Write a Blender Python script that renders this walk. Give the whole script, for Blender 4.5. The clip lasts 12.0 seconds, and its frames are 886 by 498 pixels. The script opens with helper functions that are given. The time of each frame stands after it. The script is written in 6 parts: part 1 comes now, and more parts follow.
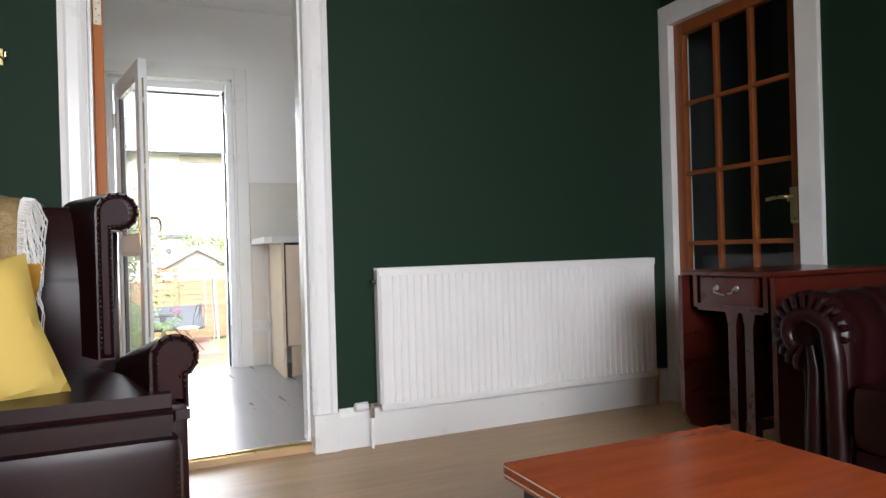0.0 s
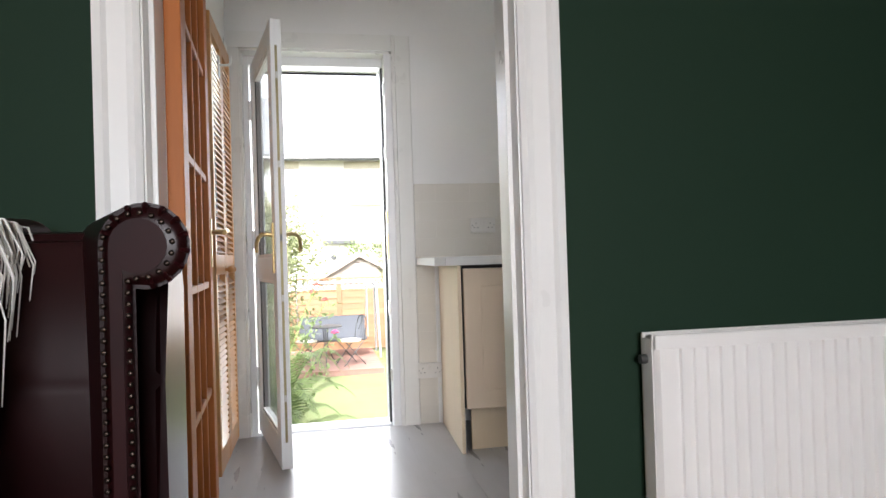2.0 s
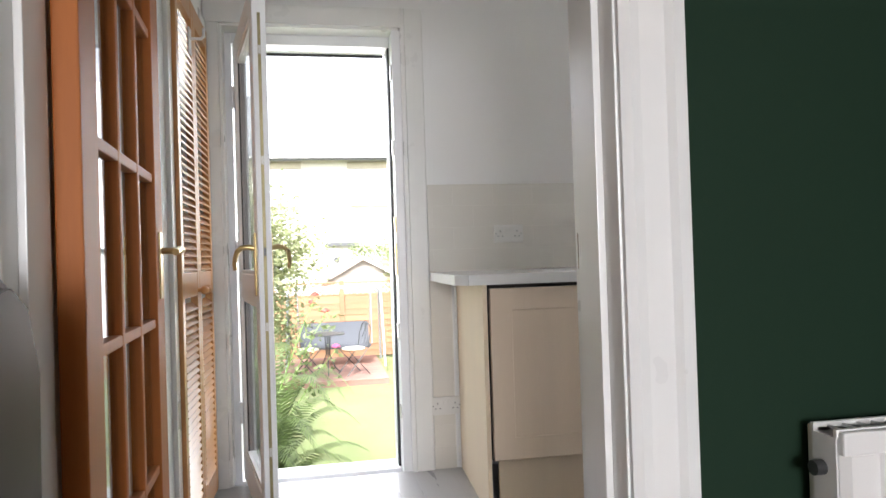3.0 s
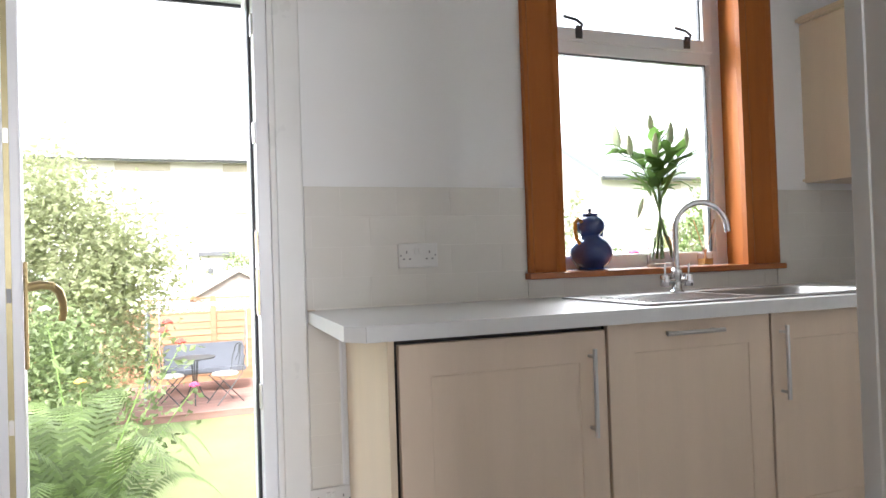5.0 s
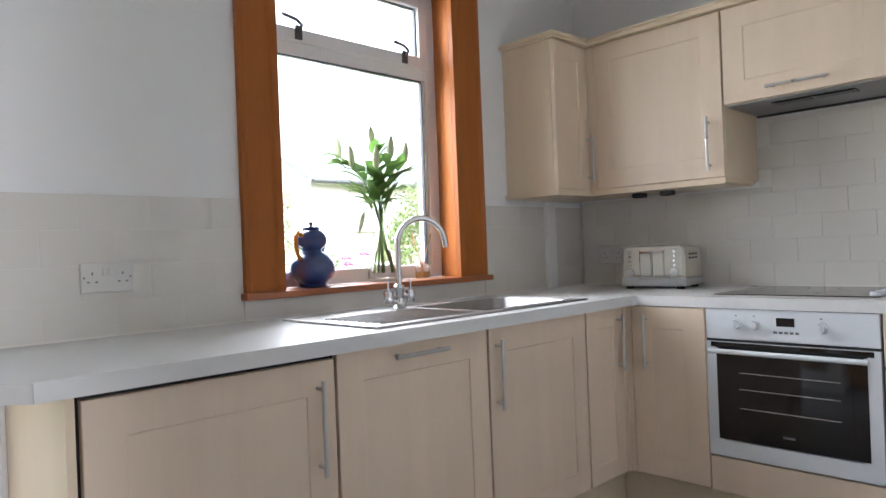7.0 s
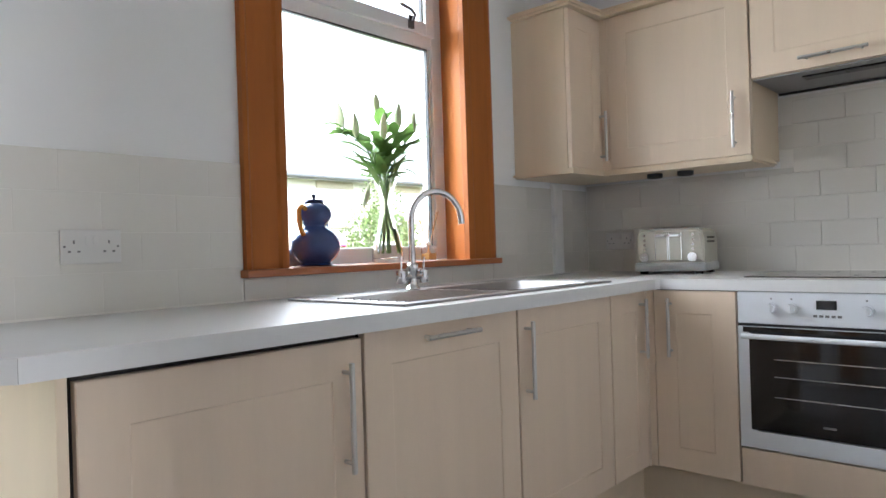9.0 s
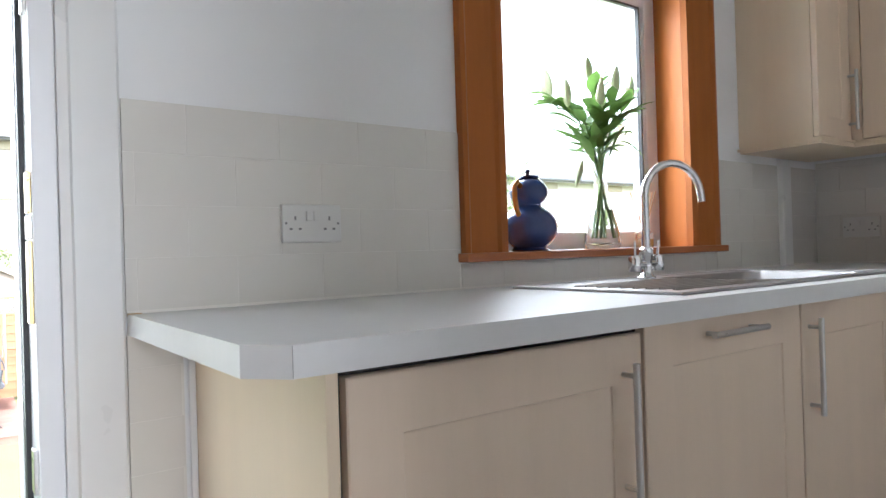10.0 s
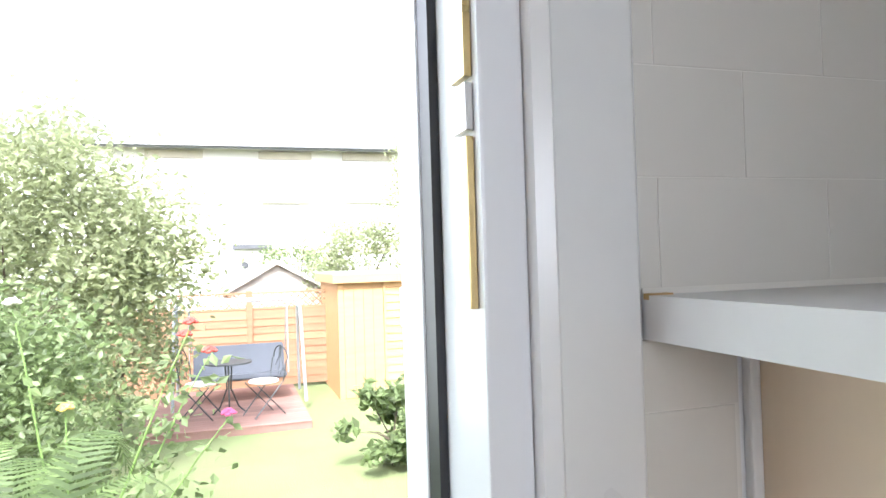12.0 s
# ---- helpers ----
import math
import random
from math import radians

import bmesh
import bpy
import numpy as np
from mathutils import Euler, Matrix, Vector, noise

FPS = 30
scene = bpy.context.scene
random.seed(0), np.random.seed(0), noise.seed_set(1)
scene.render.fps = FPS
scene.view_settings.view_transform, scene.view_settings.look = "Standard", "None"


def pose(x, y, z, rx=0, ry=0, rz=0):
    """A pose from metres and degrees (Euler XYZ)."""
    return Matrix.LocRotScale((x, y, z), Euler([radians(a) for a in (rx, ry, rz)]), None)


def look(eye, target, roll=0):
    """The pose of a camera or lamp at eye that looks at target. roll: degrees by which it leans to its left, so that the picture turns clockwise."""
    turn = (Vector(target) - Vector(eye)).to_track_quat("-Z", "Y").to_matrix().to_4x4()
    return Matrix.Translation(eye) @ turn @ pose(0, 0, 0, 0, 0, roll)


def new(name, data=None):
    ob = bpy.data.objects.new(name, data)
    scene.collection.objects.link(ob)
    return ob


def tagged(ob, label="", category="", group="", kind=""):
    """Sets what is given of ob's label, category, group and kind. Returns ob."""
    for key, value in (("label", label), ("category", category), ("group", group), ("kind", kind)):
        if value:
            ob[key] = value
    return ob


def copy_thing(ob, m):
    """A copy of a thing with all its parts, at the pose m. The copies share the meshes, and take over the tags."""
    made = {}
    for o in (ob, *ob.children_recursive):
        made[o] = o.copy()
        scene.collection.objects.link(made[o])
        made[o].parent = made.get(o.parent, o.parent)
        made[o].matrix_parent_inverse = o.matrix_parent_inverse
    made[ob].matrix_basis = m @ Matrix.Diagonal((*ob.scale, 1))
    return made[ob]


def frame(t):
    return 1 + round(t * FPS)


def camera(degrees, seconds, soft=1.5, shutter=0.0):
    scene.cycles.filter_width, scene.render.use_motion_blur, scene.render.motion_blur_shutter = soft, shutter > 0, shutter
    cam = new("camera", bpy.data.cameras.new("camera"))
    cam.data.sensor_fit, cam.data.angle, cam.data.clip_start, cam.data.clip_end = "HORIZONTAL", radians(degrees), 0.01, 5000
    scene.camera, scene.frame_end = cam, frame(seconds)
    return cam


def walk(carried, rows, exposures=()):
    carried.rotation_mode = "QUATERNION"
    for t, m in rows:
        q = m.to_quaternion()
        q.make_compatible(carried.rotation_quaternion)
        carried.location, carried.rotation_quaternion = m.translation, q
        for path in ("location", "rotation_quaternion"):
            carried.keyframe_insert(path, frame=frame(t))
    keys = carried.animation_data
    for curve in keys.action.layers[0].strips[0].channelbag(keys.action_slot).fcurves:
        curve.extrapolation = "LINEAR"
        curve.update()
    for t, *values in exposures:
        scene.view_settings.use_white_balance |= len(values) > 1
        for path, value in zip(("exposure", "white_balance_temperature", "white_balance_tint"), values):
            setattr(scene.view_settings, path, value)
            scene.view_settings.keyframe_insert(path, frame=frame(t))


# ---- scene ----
cam = camera(66.7, 12.0)
EXPOSURES = [(0.0, 1.5, 6000, 12), (1.0, 1.5, 6050, 12), (2.0, 1.38, 6150, 13), (2.5, 1.38, 6150, 13), (4.5, 1.48, 6100, 14), (7.0, 1.58, 5800, 13), (9.0, 1.62, 5780, 12), (10.5, 1.52, 5720, 12), (11.5, 1.42, 5720, 13), (12.0, 1.34, 5750, 13)]
ROWS = [
    (0.0, 0.047, -0.002, 0.824, -23.990, -0.002, 1.622),
    (0.5, 0.087, 0.344, 0.846, -19.534, 0.171, 1.683),
    (1.0, 0.135, 0.691, 0.877, -16.051, 0.244, 1.768),
    (1.5, 0.183, 1.010, 0.907, -12.690, 0.399, 1.829),
    (2.0, 0.218, 1.352, 0.944, -10.718, 0.565, 1.780),
    (2.5, 0.238, 1.656, 0.978, -9.965, 0.635, 1.740),
    (4.5, 0.381, 2.687, 1.083, -16.376, 0.708, 1.903),
    (5.0, 0.433, 2.839, 1.092, -20.074, 0.934, 1.852),
    (5.5, 0.458, 2.925, 1.118, -26.016, 0.701, 2.091),
    (6.0, 0.471, 2.977, 1.134, -32.969, 0.483, 2.179),
    (6.5, 0.482, 2.997, 1.141, -39.081, 0.359, 2.272),
    (7.0, 0.486, 3.012, 1.151, -44.575, 0.137, 2.248),
    (9.0, 0.502, 3.299, 1.078, -47.787, -0.019, 1.781),
    (9.5, 0.508, 3.492, 1.059, -42.446, 0.116, 1.847),
    (10.0, 0.488, 3.707, 1.039, -36.839, 0.204, 1.731),
    (10.5, 0.459, 3.953, 1.022, -32.004, 0.360, 1.705),
    (11.0, 0.453, 4.170, 0.996, -27.679, 0.587, 1.679),
    (11.5, 0.457, 4.398, 0.978, -22.700, 0.772, 1.698),
    (12.0, 0.421, 4.584, 0.973, -17.500, 0.953, 1.727),
]
walk(cam, [(t, pose(x, y, z, 90 + pitch, roll, yaw)) for t, x, y, z, yaw, pitch, roll in ROWS], EXPOSURES)

# light levels
SKY, CLOUD, SUN = 0.15, 2.9, 5.0
W_WIN, W_DOOR, W_LIV = 50, 14, 18

# ---------- world and light ----------
world = bpy.data.worlds.new("world")
scene.world = world
world.use_nodes = True
wn = world.node_tree
sky = wn.nodes.new("ShaderNodeTexSky")
sky.sky_type, sky.sun_disc = "NISHITA", False
sky.sun_elevation, sky.sun_rotation = radians(50), radians(200)
sky.air_density, sky.dust_density, sky.ozone_density = 1.0, 4.0, 1.0
wn.nodes["Background"].inputs[1].default_value = SKY
cloud = wn.nodes.new("ShaderNodeHueSaturation")
cloud.inputs["Saturation"].default_value, cloud.inputs["Value"].default_value = 0.12, CLOUD
wn.links.new(sky.outputs[0], cloud.inputs["Color"])
wn.links.new(cloud.outputs[0], wn.nodes["Background"].inputs[0])
sun = new("sun", bpy.data.lights.new("sun", "SUN"))
sun.data.energy, sun.data.angle, sun.data.color = SUN, radians(12), (1.0, 0.95, 0.88)
sun.matrix_world = look((-3.4, -9.4, 12), (0, 0, 0))


def window_light(name, m, width, height, watts, colour=(1.0, 0.985, 0.96)):
    """Sky light that comes in through an opening."""
    lamp = new(name, bpy.data.lights.new(name, "AREA"))
    lamp.data.shape, lamp.data.size, lamp.data.size_y = "RECTANGLE", width, height
    lamp.data.energy, lamp.data.color = watts, colour
    lamp.matrix_world = m
    return lamp


window_light("kitchen_window_daylight", look((2.22, 6.15, 2.2), (2.15, 3.0, 0.75)), 1.5, 1.5, W_WIN)
window_light("living_window_daylight", look((0.1, -2.42, 1.55), (0.0, 3.0, 0.8)), 1.8, 1.3, W_LIV).data.spread = radians(92)
window_light("back_door_daylight", look((0.45, 6.8, 1.3), (0.35, 3.0, 0.6)), 0.9, 1.8, W_DOOR)


# ---------- materials ----------
def material(name, colour, rough=0.5, metal=0.0, vary=0.12, scale=6.0, fine=60.0, bump=0.05, dist=0.002, coat=0.0,
             stretch=(1, 1, 1), second=None, rand=0.0, island=0.0, spec=0.5, trans=0.0):
    """A surface with large soft variation, fine grain and relief, in object space at real size."""
    m = bpy.data.materials.new(name)
    m.use_nodes = True
    n, l = m.node_tree.nodes, m.node_tree.links
    b = n["Principled BSDF"]
    b.inputs["Roughness"].default_value, b.inputs["Metallic"].default_value = rough, metal
    b.inputs["Coat Weight"].default_value, b.inputs["Coat Roughness"].default_value = coat, 0.12
    b.inputs["Specular IOR Level"].default_value = spec
    tc, mp = n.new("ShaderNodeTexCoord"), n.new("ShaderNodeMapping")
    mp.inputs["Scale"].default_value = stretch
    l.new(tc.outputs["Object"], mp.inputs["Vector"])
    big, small = n.new("ShaderNodeTexNoise"), n.new("ShaderNodeTexNoise")
    big.inputs["Scale"].default_value, big.inputs["Detail"].default_value = scale, 4
    small.inputs["Scale"].default_value, small.inputs["Detail"].default_value = fine, 5
    for t in (big, small):
        l.new(mp.outputs["Vector"], t.inputs["Vector"])
    mix = n.new("ShaderNodeMix")
    mix.data_type = "RGBA"
    dark = second or tuple(c * (1 - vary * 2) for c in colour)
    mix.inputs["A"].default_value, mix.inputs["B"].default_value = (*dark, 1), (*colour, 1)
    add = n.new("ShaderNodeMath")
    add.operation = "MULTIPLY_ADD"
    add.inputs[1].default_value = 0.35
    l.new(small.outputs["Fac"], add.inputs[0])
    scl = n.new("ShaderNodeMath")
    scl.operation = "MULTIPLY_ADD"
    scl.inputs[1].default_value, scl.inputs[2].default_value = 1.3, -0.15
    l.new(big.outputs["Fac"], scl.inputs[0])
    l.new(scl.outputs[0], add.inputs[2])
    l.new(add.outputs[0], mix.inputs["Factor"])
    colour_out = mix.outputs["Result"]
    if rand or island:
        src = n.new("ShaderNodeObjectInfo").outputs["Random"] if rand else n.new("ShaderNodeNewGeometry").outputs["Random Per Island"]
        hsv, ma = n.new("ShaderNodeHueSaturation"), n.new("ShaderNodeMath")
        ma.operation = "MULTIPLY_ADD"
        ma.inputs[1].default_value, ma.inputs[2].default_value = 2 * (rand or island), 1 - (rand or island)
        l.new(src, ma.inputs[0])
        l.new(ma.outputs[0], hsv.inputs["Value"])
        l.new(colour_out, hsv.inputs["Color"])
        colour_out = hsv.outputs["Color"]
    l.new(colour_out, b.inputs["Base Color"])
    ro = n.new("ShaderNodeMath")
    ro.operation = "MULTIPLY_ADD"
    ro.inputs[1].default_value, ro.inputs[2].default_value = 0.16 * rough, rough * 0.92
    l.new(big.outputs["Fac"], ro.inputs[0])
    l.new(ro.outputs[0], b.inputs["Roughness"])
    if bump:
        bp = n.new("ShaderNodeBump")
        bp.inputs["Strength"].default_value, bp.inputs["Distance"].default_value = bump, dist
        l.new(small.outputs["Fac"], bp.inputs["Height"])
        l.new(bp.outputs["Normal"], b.inputs["Normal"])
    if trans:
        tr, ms = n.new("ShaderNodeBsdfTranslucent"), n.new("ShaderNodeMixShader")
        l.new(colour_out, tr.inputs["Color"])
        ms.inputs[0].default_value = trans
        l.new(b.outputs[0], ms.inputs[1])
        l.new(tr.outputs[0], ms.inputs[2])
        l.new(ms.outputs[0], n["Material Output"].inputs["Surface"])
    return m


def glass(name, colour=(1, 1, 1), rough=0.0, ior=1.45):
    m = bpy.data.materials.new(name)
    m.use_nodes = True
    b = m.node_tree.nodes["Principled BSDF"]
    b.inputs["Base Color"].default_value = (*colour, 1)
    b.inputs["Roughness"].default_value, b.inputs["IOR"].default_value = rough, ior
    b.inputs["Transmission Weight"].default_value = 1.0
    return m


def pane_glass(name, tint=(0.97, 0.99, 0.98)):
    """Thin window glass: clear, with a sharp reflection at grazing angles."""
    m = bpy.data.materials.new(name)
    m.use_nodes = True
    n, l = m.node_tree.nodes, m.node_tree.links
    tr, gl, mx, lw = n.new("ShaderNodeBsdfTransparent"), n.new("ShaderNodeBsdfGlossy"), n.new("ShaderNodeMixShader"), n.new("ShaderNodeLayerWeight")
    pw, ma = n.new("ShaderNodeMath"), n.new("ShaderNodeMath")
    pw.operation, ma.operation = "POWER", "MULTIPLY_ADD"
    pw.inputs[1].default_value, ma.inputs[1].default_value, ma.inputs[2].default_value = 5.0, 0.75, 0.03
    l.new(lw.outputs["Facing"], pw.inputs[0])
    l.new(pw.outputs[0], ma.inputs[0])
    tr.inputs[0].default_value = (*tint, 1)
    gl.inputs["Roughness"].default_value = 0.02
    l.new(ma.outputs[0], mx.inputs[0])
    l.new(tr.outputs[0], mx.inputs[1])
    l.new(gl.outputs[0], mx.inputs[2])
    l.new(mx.outputs[0], n["Material Output"].inputs["Surface"])
    return m


GREEN = material("dark_green_wall_paint", (0.0138, 0.0318, 0.0186), 0.65, vary=0.07, scale=1.6, fine=220, bump=0.06, spec=0.12)
WHITE = material("white_wall_paint", (0.83, 0.83, 0.825), 0.6, vary=0.02, scale=1.5, fine=200, bump=0.05)
CEIL = material("ceiling_white_paint", (0.82, 0.82, 0.81), 0.7, vary=0.02, scale=2, fine=150, bump=0.05)
GLOSS = material("white_gloss_woodwork", (0.80, 0.80, 0.78), 0.28, vary=0.04, scale=5, fine=28, bump=0.12)
UPVC = material("white_upvc", (0.82, 0.83, 0.84), 0.3, vary=0.02, scale=3, fine=90, bump=0.01)
TILE = material("cream_glazed_tile", (0.70, 0.675, 0.62), 0.25, vary=0.015, scale=4, fine=30, bump=0.03, rand=0.015)
GROUT = material("pale_grout", (0.78, 0.755, 0.70), 0.85, vary=0.05, fine=200)
MAPLE = material("pale_maple_laminate", (0.78, 0.635, 0.485), 0.42, vary=0.06, scale=2.2, fine=24, bump=0.02, stretch=(5, 5, 0.5), rand=0.02)
MAPLE_H = material("pale_maple_panel", (0.77, 0.635, 0.46), 0.4, vary=0.05, scale=2.2, fine=24, bump=0.02, stretch=(5, 5, 0.5))
CARCASS = material("dark_carcass_gap", (0.03, 0.025, 0.02), 0.7)
WORKTOP = material("pale_grey_worktop_laminate", (0.72, 0.72, 0.71), 0.42, vary=0.03, scale=30, fine=260, bump=0.03)
STEEL = material("brushed_steel", (0.62, 0.61, 0.59), 0.28, 1.0, vary=0.05, scale=20, fine=200, bump=0.02)
SINKSTEEL = material("dull_sink_steel", (0.42, 0.41, 0.40), 0.42, 1.0, vary=0.08, scale=14, fine=160, bump=0.02)
CHROME = material("chrome", (0.75, 0.75, 0.76), 0.1, 1.0, vary=0.02)
DARKMETAL = material("dark_grey_metal", (0.12, 0.12, 0.12), 0.4, 0.8)
BRASS = material("worn_brass", (0.62, 0.48, 0.23), 0.28, 1.0, vary=0.12, scale=30)
VARNISH = material("varnished_orange_pine", (0.42, 0.135, 0.03), 0.5, vary=0.14, scale=3.5, fine=30, bump=0.03, stretch=(7, 7, 0.6), spec=0.2)
VARNISH_H = material("varnished_orange_pine_sill", (0.38, 0.115, 0.03), 0.3, vary=0.14, scale=3.5, fine=30, bump=0.03, stretch=(0.6, 7, 7), coat=0.3)
LOUVRE = material("honey_varnished_louvre_pine", (0.56, 0.27, 0.09), 0.35, vary=0.1, scale=4, fine=30, bump=0.03, stretch=(6, 6, 0.8), coat=0.2, rand=0.05)
VINYL = material("grey_vinyl_plank", (0.40, 0.40, 0.41), 0.28, vary=0.09, scale=2.5, fine=30, bump=0.02, stretch=(6, 0.7, 1), rand=0.02)
OAK = material("pale_oak_laminate", (0.56, 0.37, 0.195), 0.36, vary=0.2, scale=3.2, fine=32, bump=0.03, stretch=(0.7, 7, 1), rand=0.07)
BLACK = material("black_rubber", (0.012, 0.012, 0.014), 0.5)
BLACKGLASS = material("black_glass", (0.012, 0.011, 0.011), 0.06, vary=0.02, bump=0.0)
ENAMEL = material("white_enamel", (0.72, 0.75, 0.78), 0.25, vary=0.02, bump=0.01)
RADIATOR = material("white_radiator_enamel", (0.78, 0.77, 0.75), 0.35, vary=0.02, bump=0.01)
PLASTIC = material("white_plastic", (0.76, 0.76, 0.755), 0.35, vary=0.02, bump=0.0)
GREYPRINT = material("grey_print", (0.18, 0.18, 0.18), 0.6)
WINE = material("worn_wine_leather", (0.022, 0.0024, 0.0034), 0.48, vary=0.32, scale=9, fine=260, bump=0.015, dist=0.001, spec=0.12, second=(0.006, 0.0018, 0.002))
LEATHER = material("oxblood_leather", (0.017, 0.0024, 0.003), 0.33, vary=0.32, scale=5, fine=260, bump=0.015, dist=0.001, spec=0.22, second=(0.0025, 0.0015, 0.0015))
STUD = material("antique_brass_stud", (0.045, 0.034, 0.028), 0.42, 1.0)
MAHOGANY = material("mahogany", (0.085, 0.012, 0.007), 0.28, vary=0.2, scale=3, fine=26, bump=0.02, stretch=(1, 6, 6), coat=0.4)
CHERRY = material("red_cherry_tabletop", (0.42, 0.085, 0.022), 0.26, vary=0.2, scale=4, fine=24, bump=0.02, stretch=(0.8, 6, 6), coat=0.4, second=(0.22, 0.04, 0.012))
MUSTARD = material("pale_yellow_velvet", (0.62, 0.44, 0.10), 0.8, vary=0.10, scale=7, fine=260, bump=0.2)
OCHRE = material("ochre_velvet", (0.50, 0.25, 0.02), 0.75, vary=0.12, scale=7, fine=260, bump=0.2)
BOUCLE = material("mustard_boucle", (0.62, 0.40, 0.14), 0.9, vary=0.25, scale=45, fine=140, bump=0.9, dist=0.012, second=(0.72, 0.62, 0.42))
FRINGE = material("off_white_yarn", (0.78, 0.76, 0.72), 0.9, vary=0.08, fine=300, bump=0.3)
BLUEGLAZE = material("speckled_blue_glaze", (0.035, 0.075, 0.24), 0.18, vary=0.25, scale=14, fine=120, bump=0.03, coat=0.5)
OCHREGLAZE = material("ochre_glaze", (0.50, 0.22, 0.03), 0.25, vary=0.2, scale=20)
CREAMENAMEL = material("cream_enamel", (0.66, 0.64, 0.55), 0.22, vary=0.02, bump=0.0, coat=0.4)
STEM = material("lily_stem", (0.16, 0.26, 0.06), 0.5, vary=0.1)
LILYLEAF = material("lily_leaf", (0.14, 0.26, 0.06), 0.4, vary=0.2, scale=20, fine=80, bump=0.05, island=0.3, trans=0.45)
BUD = material("lily_bud", (0.62, 0.67, 0.43), 0.45, vary=0.14, scale=30, trans=0.2)
REED = material("natural_reed", (0.46, 0.24, 0.10), 0.7)
WATER = glass("water", (0.97, 0.99, 0.97), 0.0, 1.33)
VASEGLASS = glass("clear_vase_glass", (1, 1, 1), 0.0, 1.3)
PANE = pane_glass("window_pane_glass")
PANE_DARK = pane_glass("door_pane_glass", (0.90, 0.92, 0.92))
GRASS = material("lawn_grass", (0.125, 0.165, 0.055), 0.85, vary=0.2, scale=1.4, fine=70, bump=0.6, dist=0.03, second=(0.16, 0.165, 0.075))
SOIL = material("garden_soil", (0.10, 0.075, 0.05), 0.9, vary=0.3, scale=3, fine=60, bump=0.5)
LEAF = material("shrub_leaf", (0.19, 0.245, 0.10), 0.5, vary=0.2, scale=3, fine=40, bump=0.05, island=0.4, trans=0.5)
LEAF_B = material("tree_leaf", (0.33, 0.36, 0.19), 0.5, vary=0.25, scale=1.5, fine=30, bump=0.05, island=0.3, trans=0.6)
FERN = material("fern_frond", (0.14, 0.20, 0.06), 0.5, vary=0.2, scale=4, island=0.35, trans=0.4)
BARK = material("bark", (0.13, 0.095, 0.065), 0.85, vary=0.3, scale=8, fine=50, bump=0.6, dist=0.02)
ROSE = material("coral_rose_petal", (0.62, 0.085, 0.06), 0.6, vary=0.2, scale=20, trans=0.3)
PINKROSE = material("pink_rose_petal", (0.60, 0.10, 0.22), 0.6, vary=0.2, scale=20, trans=0.3)
FENCEWOOD = material("orange_stained_fence", (0.27, 0.14, 0.07), 0.75, vary=0.2, scale=3, fine=40, bump=0.2, stretch=(0.7, 6, 6), rand=0.14)
SHEDWOOD = material("golden_stained_shed", (0.42, 0.24, 0.10), 0.7, vary=0.15, scale=3, fine=40, bump=0.2, stretch=(0.7, 6, 6), rand=0.1)
GREYWOOD = material("weathered_shed_boards", (0.42, 0.37, 0.31), 0.8, vary=0.15, scale=3, fine=40, bump=0.2, rand=0.1)
DECKWOOD = material("red_brown_decking", (0.24, 0.135, 0.105), 0.75, vary=0.2, scale=4, fine=40, bump=0.2, stretch=(0.7, 6, 1), rand=0.14)
SEATFABRIC = material("grey_canvas", (0.06, 0.065, 0.075), 0.85, vary=0.1, scale=6, fine=200, bump=0.2)
PALEMETAL = material("pale_grey_tube", (0.30, 0.32, 0.34), 0.4, 0.3)
IRON = material("dark_wrought_iron", (0.05, 0.055, 0.055), 0.5, 0.4)
CREAMSEAT = material("cream_seat_pad", (0.66, 0.62, 0.54), 0.8)
RENDER = material("cream_roughcast", (0.63, 0.60, 0.54), 0.9, vary=0.08, scale=0.8, fine=40, bump=0.5, dist=0.02)
SLATE = material("grey_slate", (0.20, 0.205, 0.215), 0.6, vary=0.18, scale=1.2, fine=10, bump=0.3, dist=0.02)
STONE = material("sandstone", (0.45, 0.40, 0.31), 0.85, vary=0.15, scale=2, fine=30, bump=0.3)
CLAY = material("clay_chimney_pot", (0.36, 0.20, 0.12), 0.8)
CONCRETE = material("concrete_step", (0.34, 0.33, 0.31), 0.85, vary=0.15, scale=4, fine=60, bump=0.3)


# ---------- building helpers ----------
def box(bm, x0, y0, z0, x1, y1, z1, bevel=0.0):
    vs = [bm.verts.new((x, y, z)) for x in (x0, x1) for y in (y0, y1) for z in (z0, z1)]
    fs = [bm.faces.new([vs[i] for i in q]) for q in ((0, 1, 3, 2), (4, 6, 7, 5), (0, 4, 5, 1), (2, 3, 7, 6), (0, 2, 6, 4), (1, 5, 7, 3))]
    if bevel:
        es = list({e for f in fs for e in f.edges})
        bmesh.ops.bevel(bm, geom=es, offset=bevel, segments=2, profile=0.6, affect="EDGES")
    return vs


def prism(bm, outline, axis, a, b):
    """Extrudes a closed outline (pairs in the two other axes, in order) along an axis from a to b."""
    def at(u, v, w):
        return (w, u, v) if axis == "x" else (u, w, v) if axis == "y" else (u, v, w)
    lo = [bm.verts.new(at(u, v, a)) for u, v in outline]
    hi = [bm.verts.new(at(u, v, b)) for u, v in outline]
    n = len(outline)
    bm.faces.new(lo)
    bm.faces.new(hi[::-1])
    for i in range(n):
        bm.faces.new((lo[i], lo[(i + 1) % n], hi[(i + 1) % n], hi[i]))
    return lo + hi


